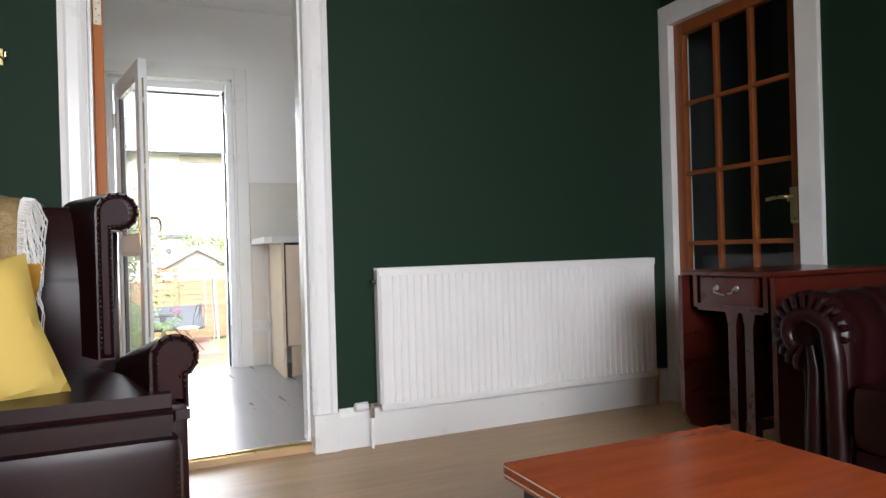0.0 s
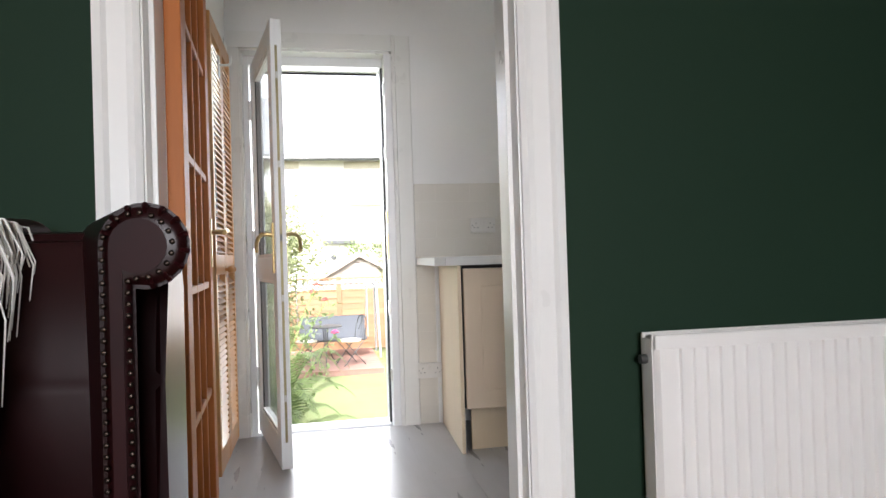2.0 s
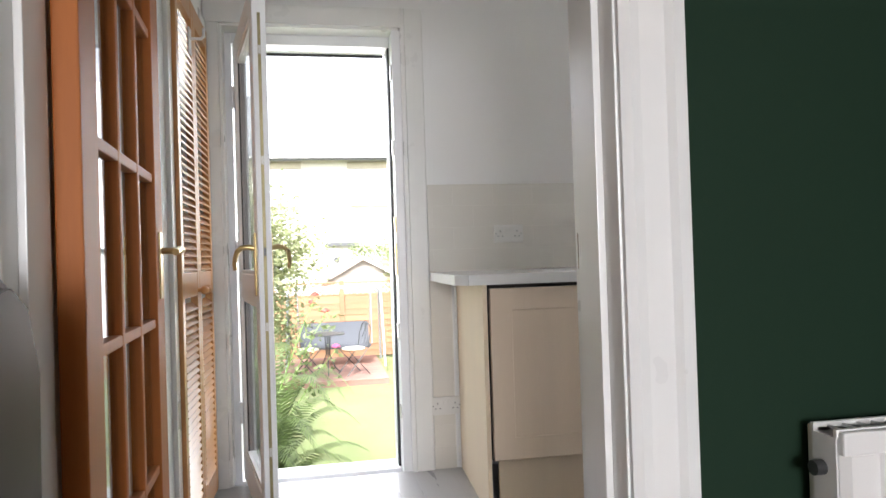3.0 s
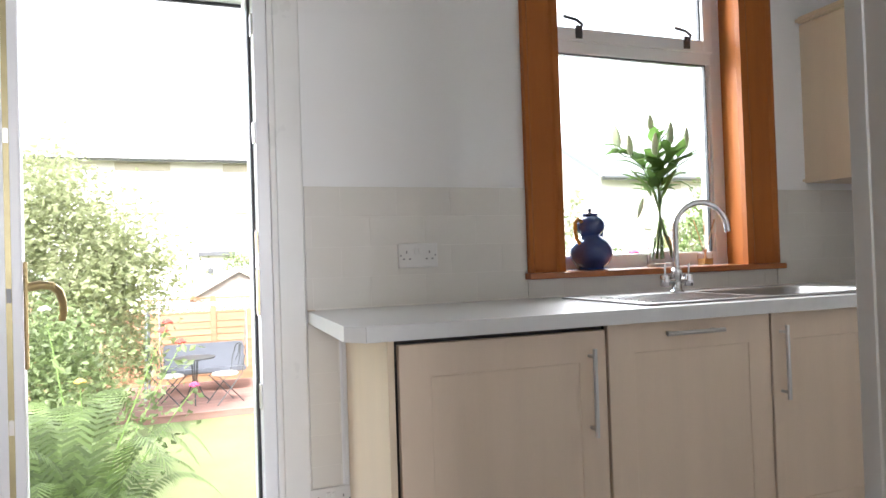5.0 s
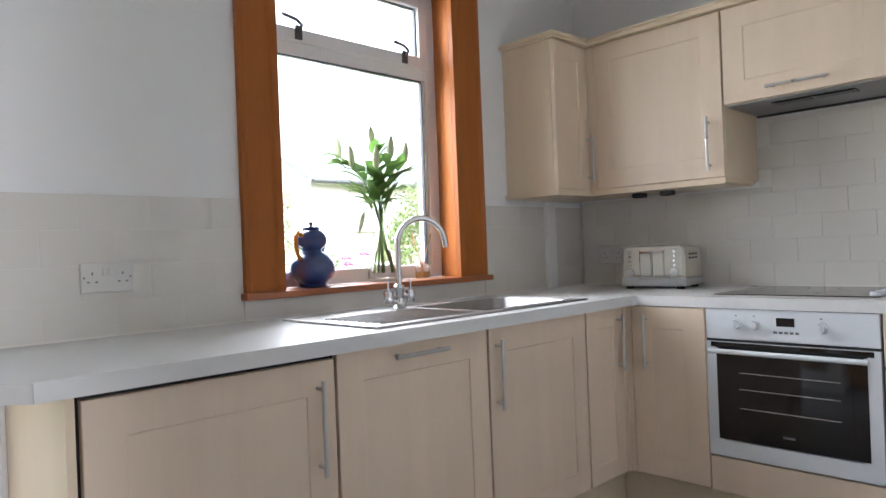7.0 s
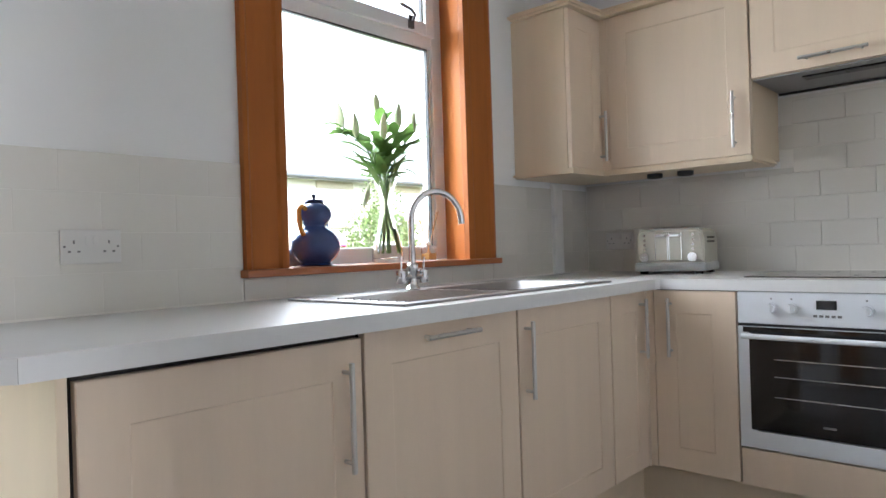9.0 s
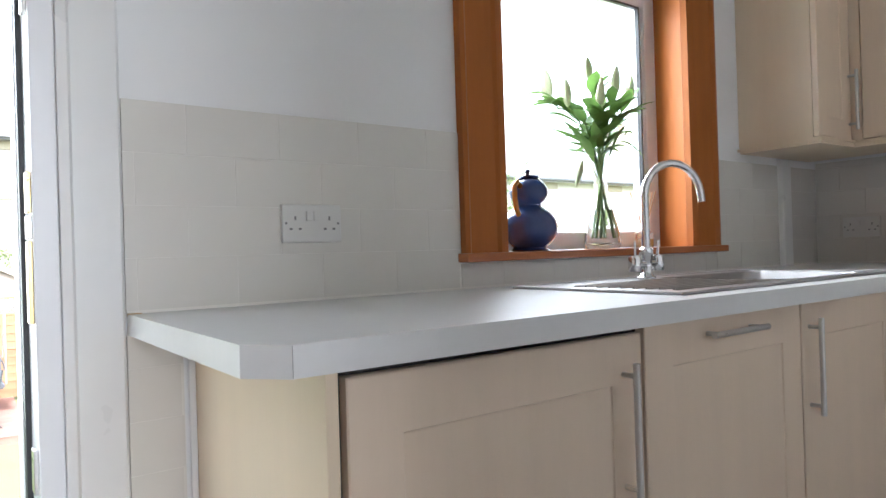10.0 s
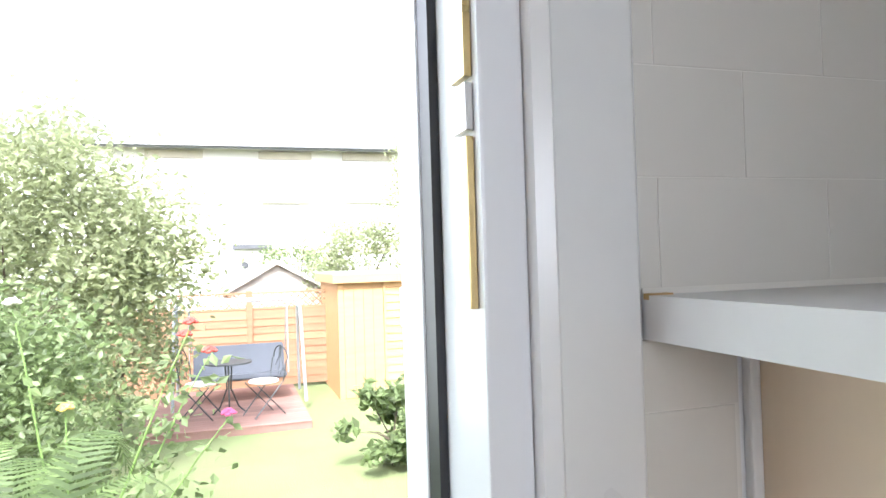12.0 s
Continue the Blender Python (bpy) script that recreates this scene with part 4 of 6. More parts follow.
# sockets
IVORY = material("off_white_socket_plastic", (0.70, 0.69, 0.665), 0.38, vary=0.02, bump=0.0)
def socket(m, label):
    s = thing("double_socket", m, label, "socket", "double sockets")
    part("plate", boxes((-.073, -.010, -.043, .073, 0, .043), bevel=.003), IVORY, s)
    for k in (-1, 1):
        part("switch", boxes((k * .009 - .0065, -.014, .006, k * .009 + .0065, -.0095, .028), bevel=.0015), IVORY, s, "white rocker switch")
        for x, z, w, h in ((0, .012, .004, .009), (-.011, -.012, .007, .0045), (.011, -.012, .007, .0045)):
            part("pin_hole", boxes((k * .042 + x - w / 2, -.0106, z - h / 2, k * .042 + x + w / 2, -.0099, z + h / 2)), GREYPRINT, s)
        part("screw", boxes((k * .064 - .0025, -.0106, -.002, k * .064 + .0025, -.0099, .003)), GREYPRINT, s)
    return s


socket(pose(1.168, BW - .006, 1.111), "white double socket on the tiled wall")
socket(pose(.835, BW - .006, .30), "white double socket low on the tiled wall beside the back door")
socket(pose(RW - .006, 4.93, 1.09, 0, 0, -90), "white double socket on the tiled wall behind the toaster")
pb = thing("pipe_boxing", pose(3.297, BW, WZ), "white vertical corner trim on the tiled wall", "trim")
part("strip", boxes((0, -.03, 0, .072, -.0, UZ0 - WZ - .03), bevel=.007), GLOSS, pb)
st = thing("edge_strip", pose(.888, BW, 0), "white vertical trim strip beside the end panel", "trim")
part("strip", boxes((0, -.012, 0, .013, 0, WZ - .041), bevel=.003), GLOSS, st)

# things on the window sill
jg = thing("ceramic_jug", pose(1.930, BW + .07, WB), "blue glazed gourd-shaped jug with an ochre handle, on the sill", "jug")
bm = bmesh.new()
prof = [(.001, 0), (.052, 0), (.060, .004)] + [(.087 * math.cos(a), .070 + .072 * math.sin(a)) for a in [radians(-55 + 10 * i) for i in range(12)]] + [(.039, .137)]
prof += [(.060 * math.cos(a), .178 + .047 * math.sin(a)) for a in [radians(-50 + 11 * i) for i in range(11)]] + [(.036, .221), (.034, .224), (.001, .226)]
lathe(bm, prof, seg=32, caps=False)
part("body", bm, BLUEGLAZE, jg, "", True)
bm = bmesh.new()
lathe(bm, [(.032, .225), (.033, .228), (.02, .232), (.006, .234), (.0055, .239), (.008, .243), (.006, .248), (.001, .249)], seg=20)
part("lid", bm, material("dark_blue_glaze", (.015, .02, .05), .2), jg, "dark lid with a knob", True)
bm = bmesh.new()
tube(bm, [(-.052, -.02, .195), (-.074, -.03, .205), (-.090, -.036, .19), (-.093, -.04, .155), (-.086, -.038, .125), (-.070, -.03, .108)], .008, 10)
part("handle", bm, OCHREGLAZE, jg, "ochre handle", True)
bm = bmesh.new()
tube(bm, [(.055, .020, .112), (.068, .026, .15), (.066, .026, .185), (.074, .029, .203)], .012, 10, .008)
part("spout", bm, BLUEGLAZE, jg, "", True)

vs = thing("flower_vase", pose(2.285, BW + .085, WB), "clear waisted glass vase half full of water", "vase")
bm = bmesh.new()
outer = [(.055, 0), (.061, .01), (.059, .05), (.038, .13), (.024, .20), (.022, .235), (.030, .275), (.046, .315)]
inner = [(.044, .315), (.028, .275), (.0195, .235), (.0215, .20), (.035, .13), (.055, .05), (.055, .018), (.001, .014)]
lathe(bm, [(.001, 0)] + outer + inner, seg=32, caps=False)
o = part("glass", bm, VASEGLASS, vs, "", True)
bm = bmesh.new()
lathe(bm, [(.001, .0145), (.0545, .0185), (.0545, .05), (.0345, .13), (.001, .13)], seg=28, caps=False)
part("water", bm, WATER, vs, "", True)

fl = thing("lily_bouquet", pose(2.285, BW + .085, WB + .02), "green lilies in tight pale bud, standing in the glass vase", "flowers")
rng = random.Random(4)


def blade(bm, base, tip, width, sag, n=7):
    """A narrow pointed leaf, folded along its middle."""
    base, tip = Vector(base), Vector(tip)
    side = (tip - base).cross(Vector((0, 0, 1)))
    side = side.normalized() if side.length > 1e-4 else Vector((1, 0, 0))
    prev = None
    for i in range(n + 1):
        t = i / n
        c = base.lerp(tip, t) + Vector((0, 0, sag * 4 * t * (1 - t)))
        w = width * math.sin(math.pi * min(1, .06 + .94 * t ** .75)) * .5
        lift = Vector((0, 0, w * .35))
        row = [bm.verts.new(c - side * w + lift), bm.verts.new(c), bm.verts.new(c + side * w + lift)]
        if prev:
            for k in (0, 1):
                bm.faces.new((prev[k], prev[k + 1], row[k + 1], row[k]))
        prev = row


def spray(across, up, back=0.0):
    """A place in the bouquet: across it, above the vase's foot and towards the garden."""
    return Vector((.8 * across + .6 * back, -.6 * across + .8 * back, up - .02))


def bud_mesh(bm, foot, tip, r):
    d = tip - foot
    tmp = bmesh.new()
    n = d.length
    lathe(tmp, [(.003, 0), (.55 * r, .10 * n), (.92 * r, .28 * n), (r, .48 * n), (.82 * r, .70 * n), (.42 * r, .90 * n), (.001, n)], seg=9)
    for v in tmp.verts:                  # three flat sides
        k = 1 - .10 * math.cos(3 * math.atan2(v.co.y, v.co.x))
        v.co.x, v.co.y = v.co.x * k, v.co.y * k
    bmesh.ops.transform(tmp, matrix=Matrix.Translation(foot) @ d.to_track_quat("Z", "Y").to_matrix().to_4x4(), verts=tmp.verts[:])
    mm = bpy.data.meshes.new("tmp")
    tmp.to_mesh(mm)
    tmp.free()
    bm.from_mesh(mm)
    bpy.data.meshes.remove(mm)


BUDS = (((-.155, .525, .02), (-.172, .625, .03)), ((-.110, .475, -.04), (-.117, .568, -.05)), ((-.022, .580, .03), (-.026, .660, .03)), ((-.012, .450, -.07), (-.008, .560, -.09)),
        ((.046, .500, -.03), (.056, .608, -.04)), ((.108, .490, .02), (.122, .590, .02)), ((.004, .548, .09), (.0, .612, .10)))
for i, (foot, tip) in enumerate(BUDS):
    foot, tip = spray(*foot), spray(*tip)
    c = BUDS[i][0][0]
    neck = spray(c * .12, .305, BUDS[i][0][2] * .15)
    bend = neck.lerp(foot, .5) + Vector((-.12 * foot.x, -.12 * foot.y, .03))
    bm = bmesh.new()
    tube(bm, [spray(-c * .28, .035, -BUDS[i][0][2] * .4), spray(-c * .1, .16), neck, bend, foot], .0042, 7, .003)
    stem = part("stem", bm, STEM, fl, "", True)
    bm = bmesh.new()
    for k in range(11):
        t = .06 + .88 * k / 11
        p = neck.lerp(bend, t * 2) if t < .5 else bend.lerp(foot, t * 2 - 1)
        b = rng.uniform(0, 2 * math.pi)
        ln = rng.uniform(.085, .135)
        w = Vector((foot.x, foot.y, 0)) * .35
        blade(bm, p, p + w + Vector((ln * .7 * math.cos(b), ln * .7 * math.sin(b), ln * rng.uniform(.0, .7))), rng.uniform(.036, .052), rng.uniform(.0, .02))
    part("leaves", bm, LILYLEAF, stem, "", True)
    bm = bmesh.new()
    bud_mesh(bm, foot, tip, rng.uniform(.0145, .0165))
    if i == 0:
        bud_mesh(bm, foot + spray(-.012, .005, .02), spray(-.182, .61, .05), .012)
    part("bud", bm, BUD, stem, "closed pale green bud", True)
# the long outer leaves
OUTER = ((-.03, .29, -.135, .43, .050, -.03), (-.03, .30, -.10, .375, .036, -.05), (.015, .29, .082, .41, .042, -.05), (.045, .40, .185, .485, .034, -.02), (.06, .36, .155, .295, .020, .0),
         (.08, .37, .12, .375, .030, .0), (-.13, .475, -.225, .490, .038, .0), (-.12, .49, -.175, .475, .034, -.03), (-.09, .545, -.035, .585, .028, .02))
for x0, z0_, x1, z1_, w, back in OUTER:
    bm = bmesh.new()
    blade(bm, spray(x0, z0_, back), spray(x1, z1_, back * 1.6), w, .018)
    part("leaf", bm, LILYLEAF, fl, "long pointed lily leaf", True)
bm = bmesh.new()
tube(bm, [spray(-.02, .31, -.02), spray(-.055, .315, -.03), spray(-.066, .295, -.03)], .0022, 6)
bud_mesh(bm, spray(-.066, .295, -.03), spray(-.092, .205, -.035), .0115)
part("bud", bm, BUD, fl, "hanging pale green bud", True)

rd = thing("reed_diffuser", pose(2.52, BW + .09, WB), "small glass reed diffuser with bare reeds", "diffuser")
bm = bmesh.new()
lathe(bm, [(.001, 0), (.03, 0), (.032, .004), (.032, .05), (.012, .06), (.012, .075)], seg=20, caps=False)
part("bottle", bm, VASEGLASS, rd, "", True)
part("liquid", boxes((-.021, -.021, .004, .021, .021, .03)), material("amber_oil", (.55, .33, .12), .1), rd)
for i in range(6):
    a = i * 1.05
    bm = bmesh.new()
    tube(bm, [(-.012 * math.cos(a), -.012 * math.sin(a), .008), (.055 * math.cos(a), .04 * math.sin(a), .2)], .0018, 6)
    part("reed", bm, REED, rd, "", True)


# ---------- living room ----------
# radiator
rx0, rx1, rz0, rz1, ry0, ry1 = .975, 2.50, .128, .748, 2.775, 2.85
ra = thing("radiator", pose(0, 0, 0), "white double-panel radiator with vertical ribs, on the green wall", "radiator")
bm = bmesh.new()
pts = [(rx0, ry0 + .012), (rx0 + .01, ry0)]
n = 43
for i in range(n):
    a = rx0 + .03 + (rx1 - rx0 - .06) * i / n
    w = (rx1 - rx0 - .06) / n
    pts += [(a, ry0), (a + w * .52, ry0), (a + w * .62, ry0 + .006), (a + w * .9, ry0 + .006)]
pts += [(rx1 - .03, ry0), (rx1 - .01, ry0), (rx1, ry0 + .012), (rx1, ry0 + .018), (rx0, ry0 + .018)]
prism(bm, pts, "z", rz0 + .03, rz1 - .035)
part("front_panel", bm, RADIATOR, ra)
part("panel_edge", boxes((rx0, ry0 + .001, rz1 - .036, rx1, ry0 + .017, rz1 - .002), bevel=.004), RADIATOR, ra)
part("panel_edge", boxes((rx0, ry0 + .001, rz0, rx1, ry0 + .017, rz0 + .031), bevel=.004), RADIATOR, ra)
part("rear_panel", boxes((rx0, ry1 - .018, rz0, rx1, ry1, rz1 - .004), bevel=.004), RADIATOR, ra)
part("side_cover", boxes((rx0 - .003, ry0 + .014, rz0 + .03, rx0 - .0005, ry1 - .015, rz1 - .012)), RADIATOR, ra)
part("side_cover", boxes((rx1 + .0005, ry0 + .014, rz0 + .03, rx1 + .003, ry1 - .015, rz1 - .012)), RADIATOR, ra)
bar = mesh_of("grille_bar", boxes((0, 0, 0, .004, ry1 - ry0 - .036, .004)), RADIATOR)
for i in range(60):
    piece("grille_bar", bar, ra, pose(rx0 + .02 + i * (rx1 - rx0 - .04) / 60, ry0 + .018, rz1 - .008))
part("grille_rail", boxes((rx0 - .003, ry0 + .012, rz1 - .012, rx1 + .003, ry0 + .018, rz1), (rx0 - .003, ry1 - .018, rz1 - .012, rx1 + .003, ry1 - .012, rz1)), RADIATOR, ra)
bm = bmesh.new()
tube(bm, [(rx0 - .004, ry0 + .04, rz1 - .06), (rx0 - .02, ry0 + .04, rz1 - .06)], .011, 12)
part("bleed_plug", bm, DARKMETAL, ra, "", True)
vx = rx0 - .035
bm = bmesh.new()
tube(bm, [(rx0 + .01, ry0 + .04, rz0 + .022), (vx - .02, ry0 + .04, rz0 + .022)], .012, 12)
tube(bm, [(vx, ry0 + .04, rz0 + .03), (vx, ry0 + .04, rz0 - .03)], .013, 12)
vv = part("valve", bm, CHROME, ra, "chrome radiator valve", True)
bm = bmesh.new()
tube(bm, [(vx - .02, ry0 + .04, rz0 + .022), (vx - .075, ry0 + .04, rz0 + .022)], .021, 18, .019)
part("thermostat_head", bm, PLASTIC, vv, "white thermostatic head", True)
bm = bmesh.new()
tube(bm, [(vx, ry0 + .04, rz0 - .03), (vx, ry0 + .04, FZ)], .0078, 10)
part("pipe", bm, RADIATOR, vv, "", True)
bm = bmesh.new()
tube(bm, [(rx1 - .01, ry0 + .04, rz0 + .022), (rx1 + .03, ry0 + .04, rz0 + .022)], .011, 12)
tube(bm, [(rx1 + .03, ry0 + .04, rz0 + .03), (rx1 + .03, ry0 + .04, rz0 - .03)], .012, 12)
v2 = part("valve", bm, BRASS, ra, "brass radiator valve", True)
bm = bmesh.new()
tube(bm, [(rx1 + .03, ry0 + .04, rz0 - .03), (rx1 + .032, ry0 + .045, .07), (rx1 + .024, ry0 + .04, FZ)], .0078, 10)
part("pipe", bm, material("copper_pipe", (.5, .25, .15), .35, .9), v2, "copper pipe", True)
part("bracket", boxes((1.3, ry1, .3, 1.34, GW, .6), (2.1, ry1, .3, 2.14, GW, .6)), RADIATOR, ra)

# coffee table
ct = thing("coffee_table", pose(.90, .505, 0), "red-stained cherry wood coffee table with a worn top", "table")
part("tabletop", boxes((-.263, -.58, .40, .263, .58, .432), bevel=.008), CHERRY, ct)
# thin pale strips paint the highlights on the top's chamfered edges
for z in (.4245, .409):
    part("edge_line", boxes((-.2642, -.572, z, -.2625, .572, z + .0022), (-.255, .5792, z, .255, .5812, z + .0022)), material("pale_edge_highlight", (.62, .5, .42), .5), ct, "pale line along the edge, a painted chamfer highlight")
part("apron", boxes((-.215, -.53, .32, .215, .53, .399)), CHERRY, ct)
leg = boxes((-.025, -.025, FZ, .025, .025, .40), bevel=.004)
lm = mesh_of("leg", leg, material("dark_grey_leg", (.06, .06, .06), .5))
for x in (-.21, .21):
    for y in (-.53, .53):
        piece("leg", lm, ct, pose(x, y, 0))
part("shelf", boxes((-.20, -.5, .14, .20, .5, .16), bevel=.004), CHERRY, ct)

# drop-leaf table, drawer end towards the room
dt = thing("drop_leaf_table", pose(1.98, 1.615, 0), "dark red mahogany drop-leaf table with both leaves hanging", "table")
TL, TWd, TZ = .64, .40, .715
part("tabletop", boxes((-.02, 0, TZ - .018, TL, TWd, TZ), bevel=.004), MAHOGANY, dt)
for y0, y1 in ((-.022, -.003), (TWd + .003, TWd + .022)):
    lf = bmesh.new()
    prism(lf, [(-.02, TZ - .02), (-.02, .16)] + [(-.02 + x, z) for x, z in ((.03, .11), (.10, .085))] + [(TL - .1, .085), (TL - .03, .11), (TL, .16), (TL, TZ - .02)], "y", y0, y1)
    part("drop_leaf", lf, MAHOGANY, dt, "hanging table leaf")
dr = part("drawer", boxes((.0, .07, TZ - .125, .3, TWd - .07, TZ - .022), bevel=.004), MAHOGANY, dt)
part("drawer_bead", boxes((-.003, .078, TZ - .117, .0, TWd - .078, TZ - .03)), MAHOGANY, dr)
bm = bmesh.new()
yc = TWd / 2
tube(bm, [(-.002, yc - .045, TZ - .062), (-.018, yc - .045, TZ - .062), (-.022, yc - .04, TZ - .078), (-.022, yc, TZ - .086), (-.022, yc + .04, TZ - .078), (-.018, yc + .045, TZ - .062), (-.002, yc + .045, TZ - .062)], .0032, 8)
for y in (yc - .045, yc + .045):
    ball(bm, (-.003, y, TZ - .062), .011, .4, 1, 1)
part("drawer_handle", bm, STEEL, dr, "worn metal swan-neck handle", True)
part("apron", boxes((.005, .03, TZ - .14, TL - .03, .05, TZ - .019), (.005, TWd - .05, TZ - .14, TL - .03, TWd - .03, TZ - .019), (.005, .05, TZ - .15, .03, TWd - .05, TZ - .125)), MAHOGANY, dt)
for y in (.135, .21):
    lg = bmesh.new()
    prism(lg, [(y - .03, TZ - .15), (y - .018, TZ - .2), (y - .018, .09), (y - .03, .05), (y + .03, .05), (y + .018, .09), (y + .018, TZ - .2), (y + .03, TZ - .15)], "x", .03, .065)
    part("leg", lg, MAHOGANY, dt)
part("foot", boxes((.02, .02, FZ, .075, TWd - .02, .05), bevel=.008), MAHOGANY, dt)
part("leg", boxes((TL - .09, .12, .05, TL - .05, .17, TZ - .15), bevel=.003), MAHOGANY, dt)
part("leg", boxes((TL - .09, TWd - .17, .05, TL - .05, TWd - .12, TZ - .15), bevel=.003), MAHOGANY, dt)
part("foot", boxes((TL - .1, .02, FZ, TL - .04, TWd - .02, .05), bevel=.008), MAHOGANY, dt)
part("stretcher", boxes((.065, yc - .015, .12, TL - .09, yc + .015, .15)), MAHOGANY, dt)


# leather seating
def roll_outline(x, z0, zc, r, th, out):
    """A padded panel that rises from z0 and ends in a scroll of radius r rolled outwards (out is +1 or -1)."""
    zn = zc - r * .2
    pts = [(x - out * th * .5, z0 + (zn - z0) * k / 6) for k in range(7)]
    stop = 360 - math.degrees(math.acos((r - th) / r))
    pts += [(x + out * (r - th * .5) - out * r * math.cos(radians(t)), zc + r * math.sin(radians(t))) for t in [i * stop / 18 for i in range(19)]]
    zl = pts[-1][1]
    pts += [(x + out * th * .5, zl + (z0 - zl) * k / 6) for k in range(1, 7)]
    return pts


def padded(bm, outline, axis, a, b, round_=.006):
    prism(bm, outline, axis, a, b)
    ends = [f for f in bm.faces if len(f.verts) > 6]
    bmesh.ops.recalc_face_normals(bm, faces=bm.faces[:])
    bmesh.ops.bevel(bm, geom=list({e for f in ends for e in f.edges}), offset=round_, segments=2, affect="EDGES", clamp_overlap=True)
    for wide, deep in ((.004, .004), (.007, .004), (.007, .002)):
        big = [f for f in bm.faces if len(f.verts) > 12]
        bmesh.ops.inset_region(bm, faces=big, thickness=wide, depth=deep, use_even_offset=True)


def ripple(bm, amount, scale, seed):
    for v in bm.verts:
        d = noise.noise_vector(v.co * scale + Vector((seed, 0, 0)))
        v.co += d * amount


def cushion(bm, w, h, t, n=14):
    """A plump square cushion in the x z plane, thin at its piped edge."""
    grid = {}
    for s in (-1, 1):
        for i in range(n + 1):
            for j in range(n + 1):
                u, v = 2 * i / n - 1, 2 * j / n - 1
                edge = i in (0, n) or j in (0, n)
                if edge and s > 0:
                    grid[s, i, j] = grid[-1, i, j]
                    continue
                k = ((1 - u ** 4) * (1 - v ** 4)) ** .45
                pin = 1 - .10 * (1 - abs(u)) * abs(v) ** 3 - .10 * (1 - abs(v)) * abs(u) ** 3
                wob = noise.noise(Vector((u * 2.2, v * 2.2, s * 3.1))) * .018 * k
                grid[s, i, j] = bm.verts.new((u * w / 2 * pin, s * t / 2 * k + wob, v * h / 2 * pin))
        for i in range(n):
            for j in range(n):
                bm.faces.new((grid[s, i, j], grid[s, i + 1, j], grid[s, i + 1, j + 1], grid[s, i, j + 1]))


stud_bm = bmesh.new()
ball(stud_bm, (0, 0, 0), .0042, 1, .6, 1, 8, 6)
STUD_ME = mesh_of("stud", stud_bm, STUD, True)


def studs(parent, pts, spacing=.0165):
    """Upholstery nails along a line of points."""
    run = 0.0
    for p, q in zip(pts, pts[1:]):
        p, q = Vector(p), Vector(q)
        d = (q - p).length
        while run < d:
            piece("stud", STUD_ME, parent, Matrix.Translation(p.lerp(q, run / d)))
            run += spacing
        run -= d


def gathers(parent, cx, cz, y, r0, r1, out, count, a0, a1):
    """Radial folds of leather gathered round a scroll that faces the room."""
    for k in range(count):
        a = radians(a0 + (a1 - a0) * k / (count - 1))
        c, s_ = -out * math.cos(a), math.sin(a)
        g = bmesh.new()
        tube(g, [(cx + r0 * c, y + .004, cz + r0 * s_), (cx + (r0 + r1) / 2 * c, y - .002, cz + (r0 + r1) / 2 * s_), (cx + r1 * .93 * c, y + .006, cz + r1 * .93 * s_)], .002, 8, .005)
        part("gather", g, WINE, parent, "", True)


def splay(bm, s=0):
    """Arms and seat draw in towards the back."""
    for v in bm.verts:
        side = s or (1 if v.co.x > 0 else -1)
        v.co.x -= side * .20 * max(0.0, v.co.y - AY)


ac = thing("wing_armchair", pose(-.235, 2.42, 0, 0, 0, 0), "oxblood leather wing armchair with studded scroll arms", "armchair")
AX, AY = .34, -.40                     # half width to the arm's panel, front of the arms
for s in (1, -1):
    bm = bmesh.new()
    padded(bm, roll_outline(s * AX, .40, .545, .065, .10, s), "y", AY, .16, .008)
    splay(bm, s)
    for v in bm.verts:                   # the arms fall towards the back
        if v.co.z > .45:
            v.co.z -= .20 * max(0.0, v.co.y - AY)
    ar = part("arm", bm, LEATHER, ac, "", True)
    bm = bmesh.new()
    prism(bm, roll_outline(s * AX, .43, .545, .046, .062, s), "y", AY - .0125, AY)
    part("facing", bm, WINE, ar, "worn wine-red leather facing", True)
    line = []
    for x, z in roll_outline(s * (AX + .004), .45, .545, .046, .07, s):
        line.append((x, AY - .013, z))
    studs(ar, line)
    gathers(ar, s * (AX + .015), .545, AY - .012, .047, .065, s, 9, 20, 260)
    bm = bmesh.new()
    padded(bm, roll_outline(s * .17, .50, .972, .064, .05, s), "y", -.02, .30, .006)
    for v in bm.verts:                   # the wings narrow towards the back
        v.co.x -= s * .42 * (v.co.y + .02)
    wg = part("wing", bm, LEATHER, ac, "", True)
    bm = bmesh.new()
    prism(bm, roll_outline(s * .170, .52, .972, .040, .018, s), "y", -.0315, -.022)
    part("facing", bm, WINE, wg, "worn wine-red leather facing", True)
    line = [(x, -.034, z) for x, z in roll_outline(s * .170, .54, .972, .048, .034, s)]
    studs(wg, line[:-1])
    gathers(wg, s * .209, .972, -.030, .048, .064, s, 11, 20, 260)
bm = bmesh.new()
prism(bm, [(.16, .30), (.12, .5), (.13, .75), (.17, .96), (.20, 1.0), (.25, 1.01), (.30, .98), (.31, .9), (.31, .15), (.2, .15)], "x", -.20, .20)
bmesh.ops.bevel(bm, geom=bm.edges[:], offset=.016, segments=2, affect="EDGES")
part("backrest", bm, LEATHER, ac, "", True)
bm = bmesh.new()
prism(bm, [(-.385, AY - .11), (.385, AY - .11), (.385, AY - .016), (.29, AY - .016), (.285, .17), (-.285, .17), (-.29, AY - .016), (-.385, AY - .016)], "z", .335, .458)
bmesh.ops.bevel(bm, geom=bm.edges[:], offset=.058, segments=5, affect="EDGES", clamp_overlap=True)
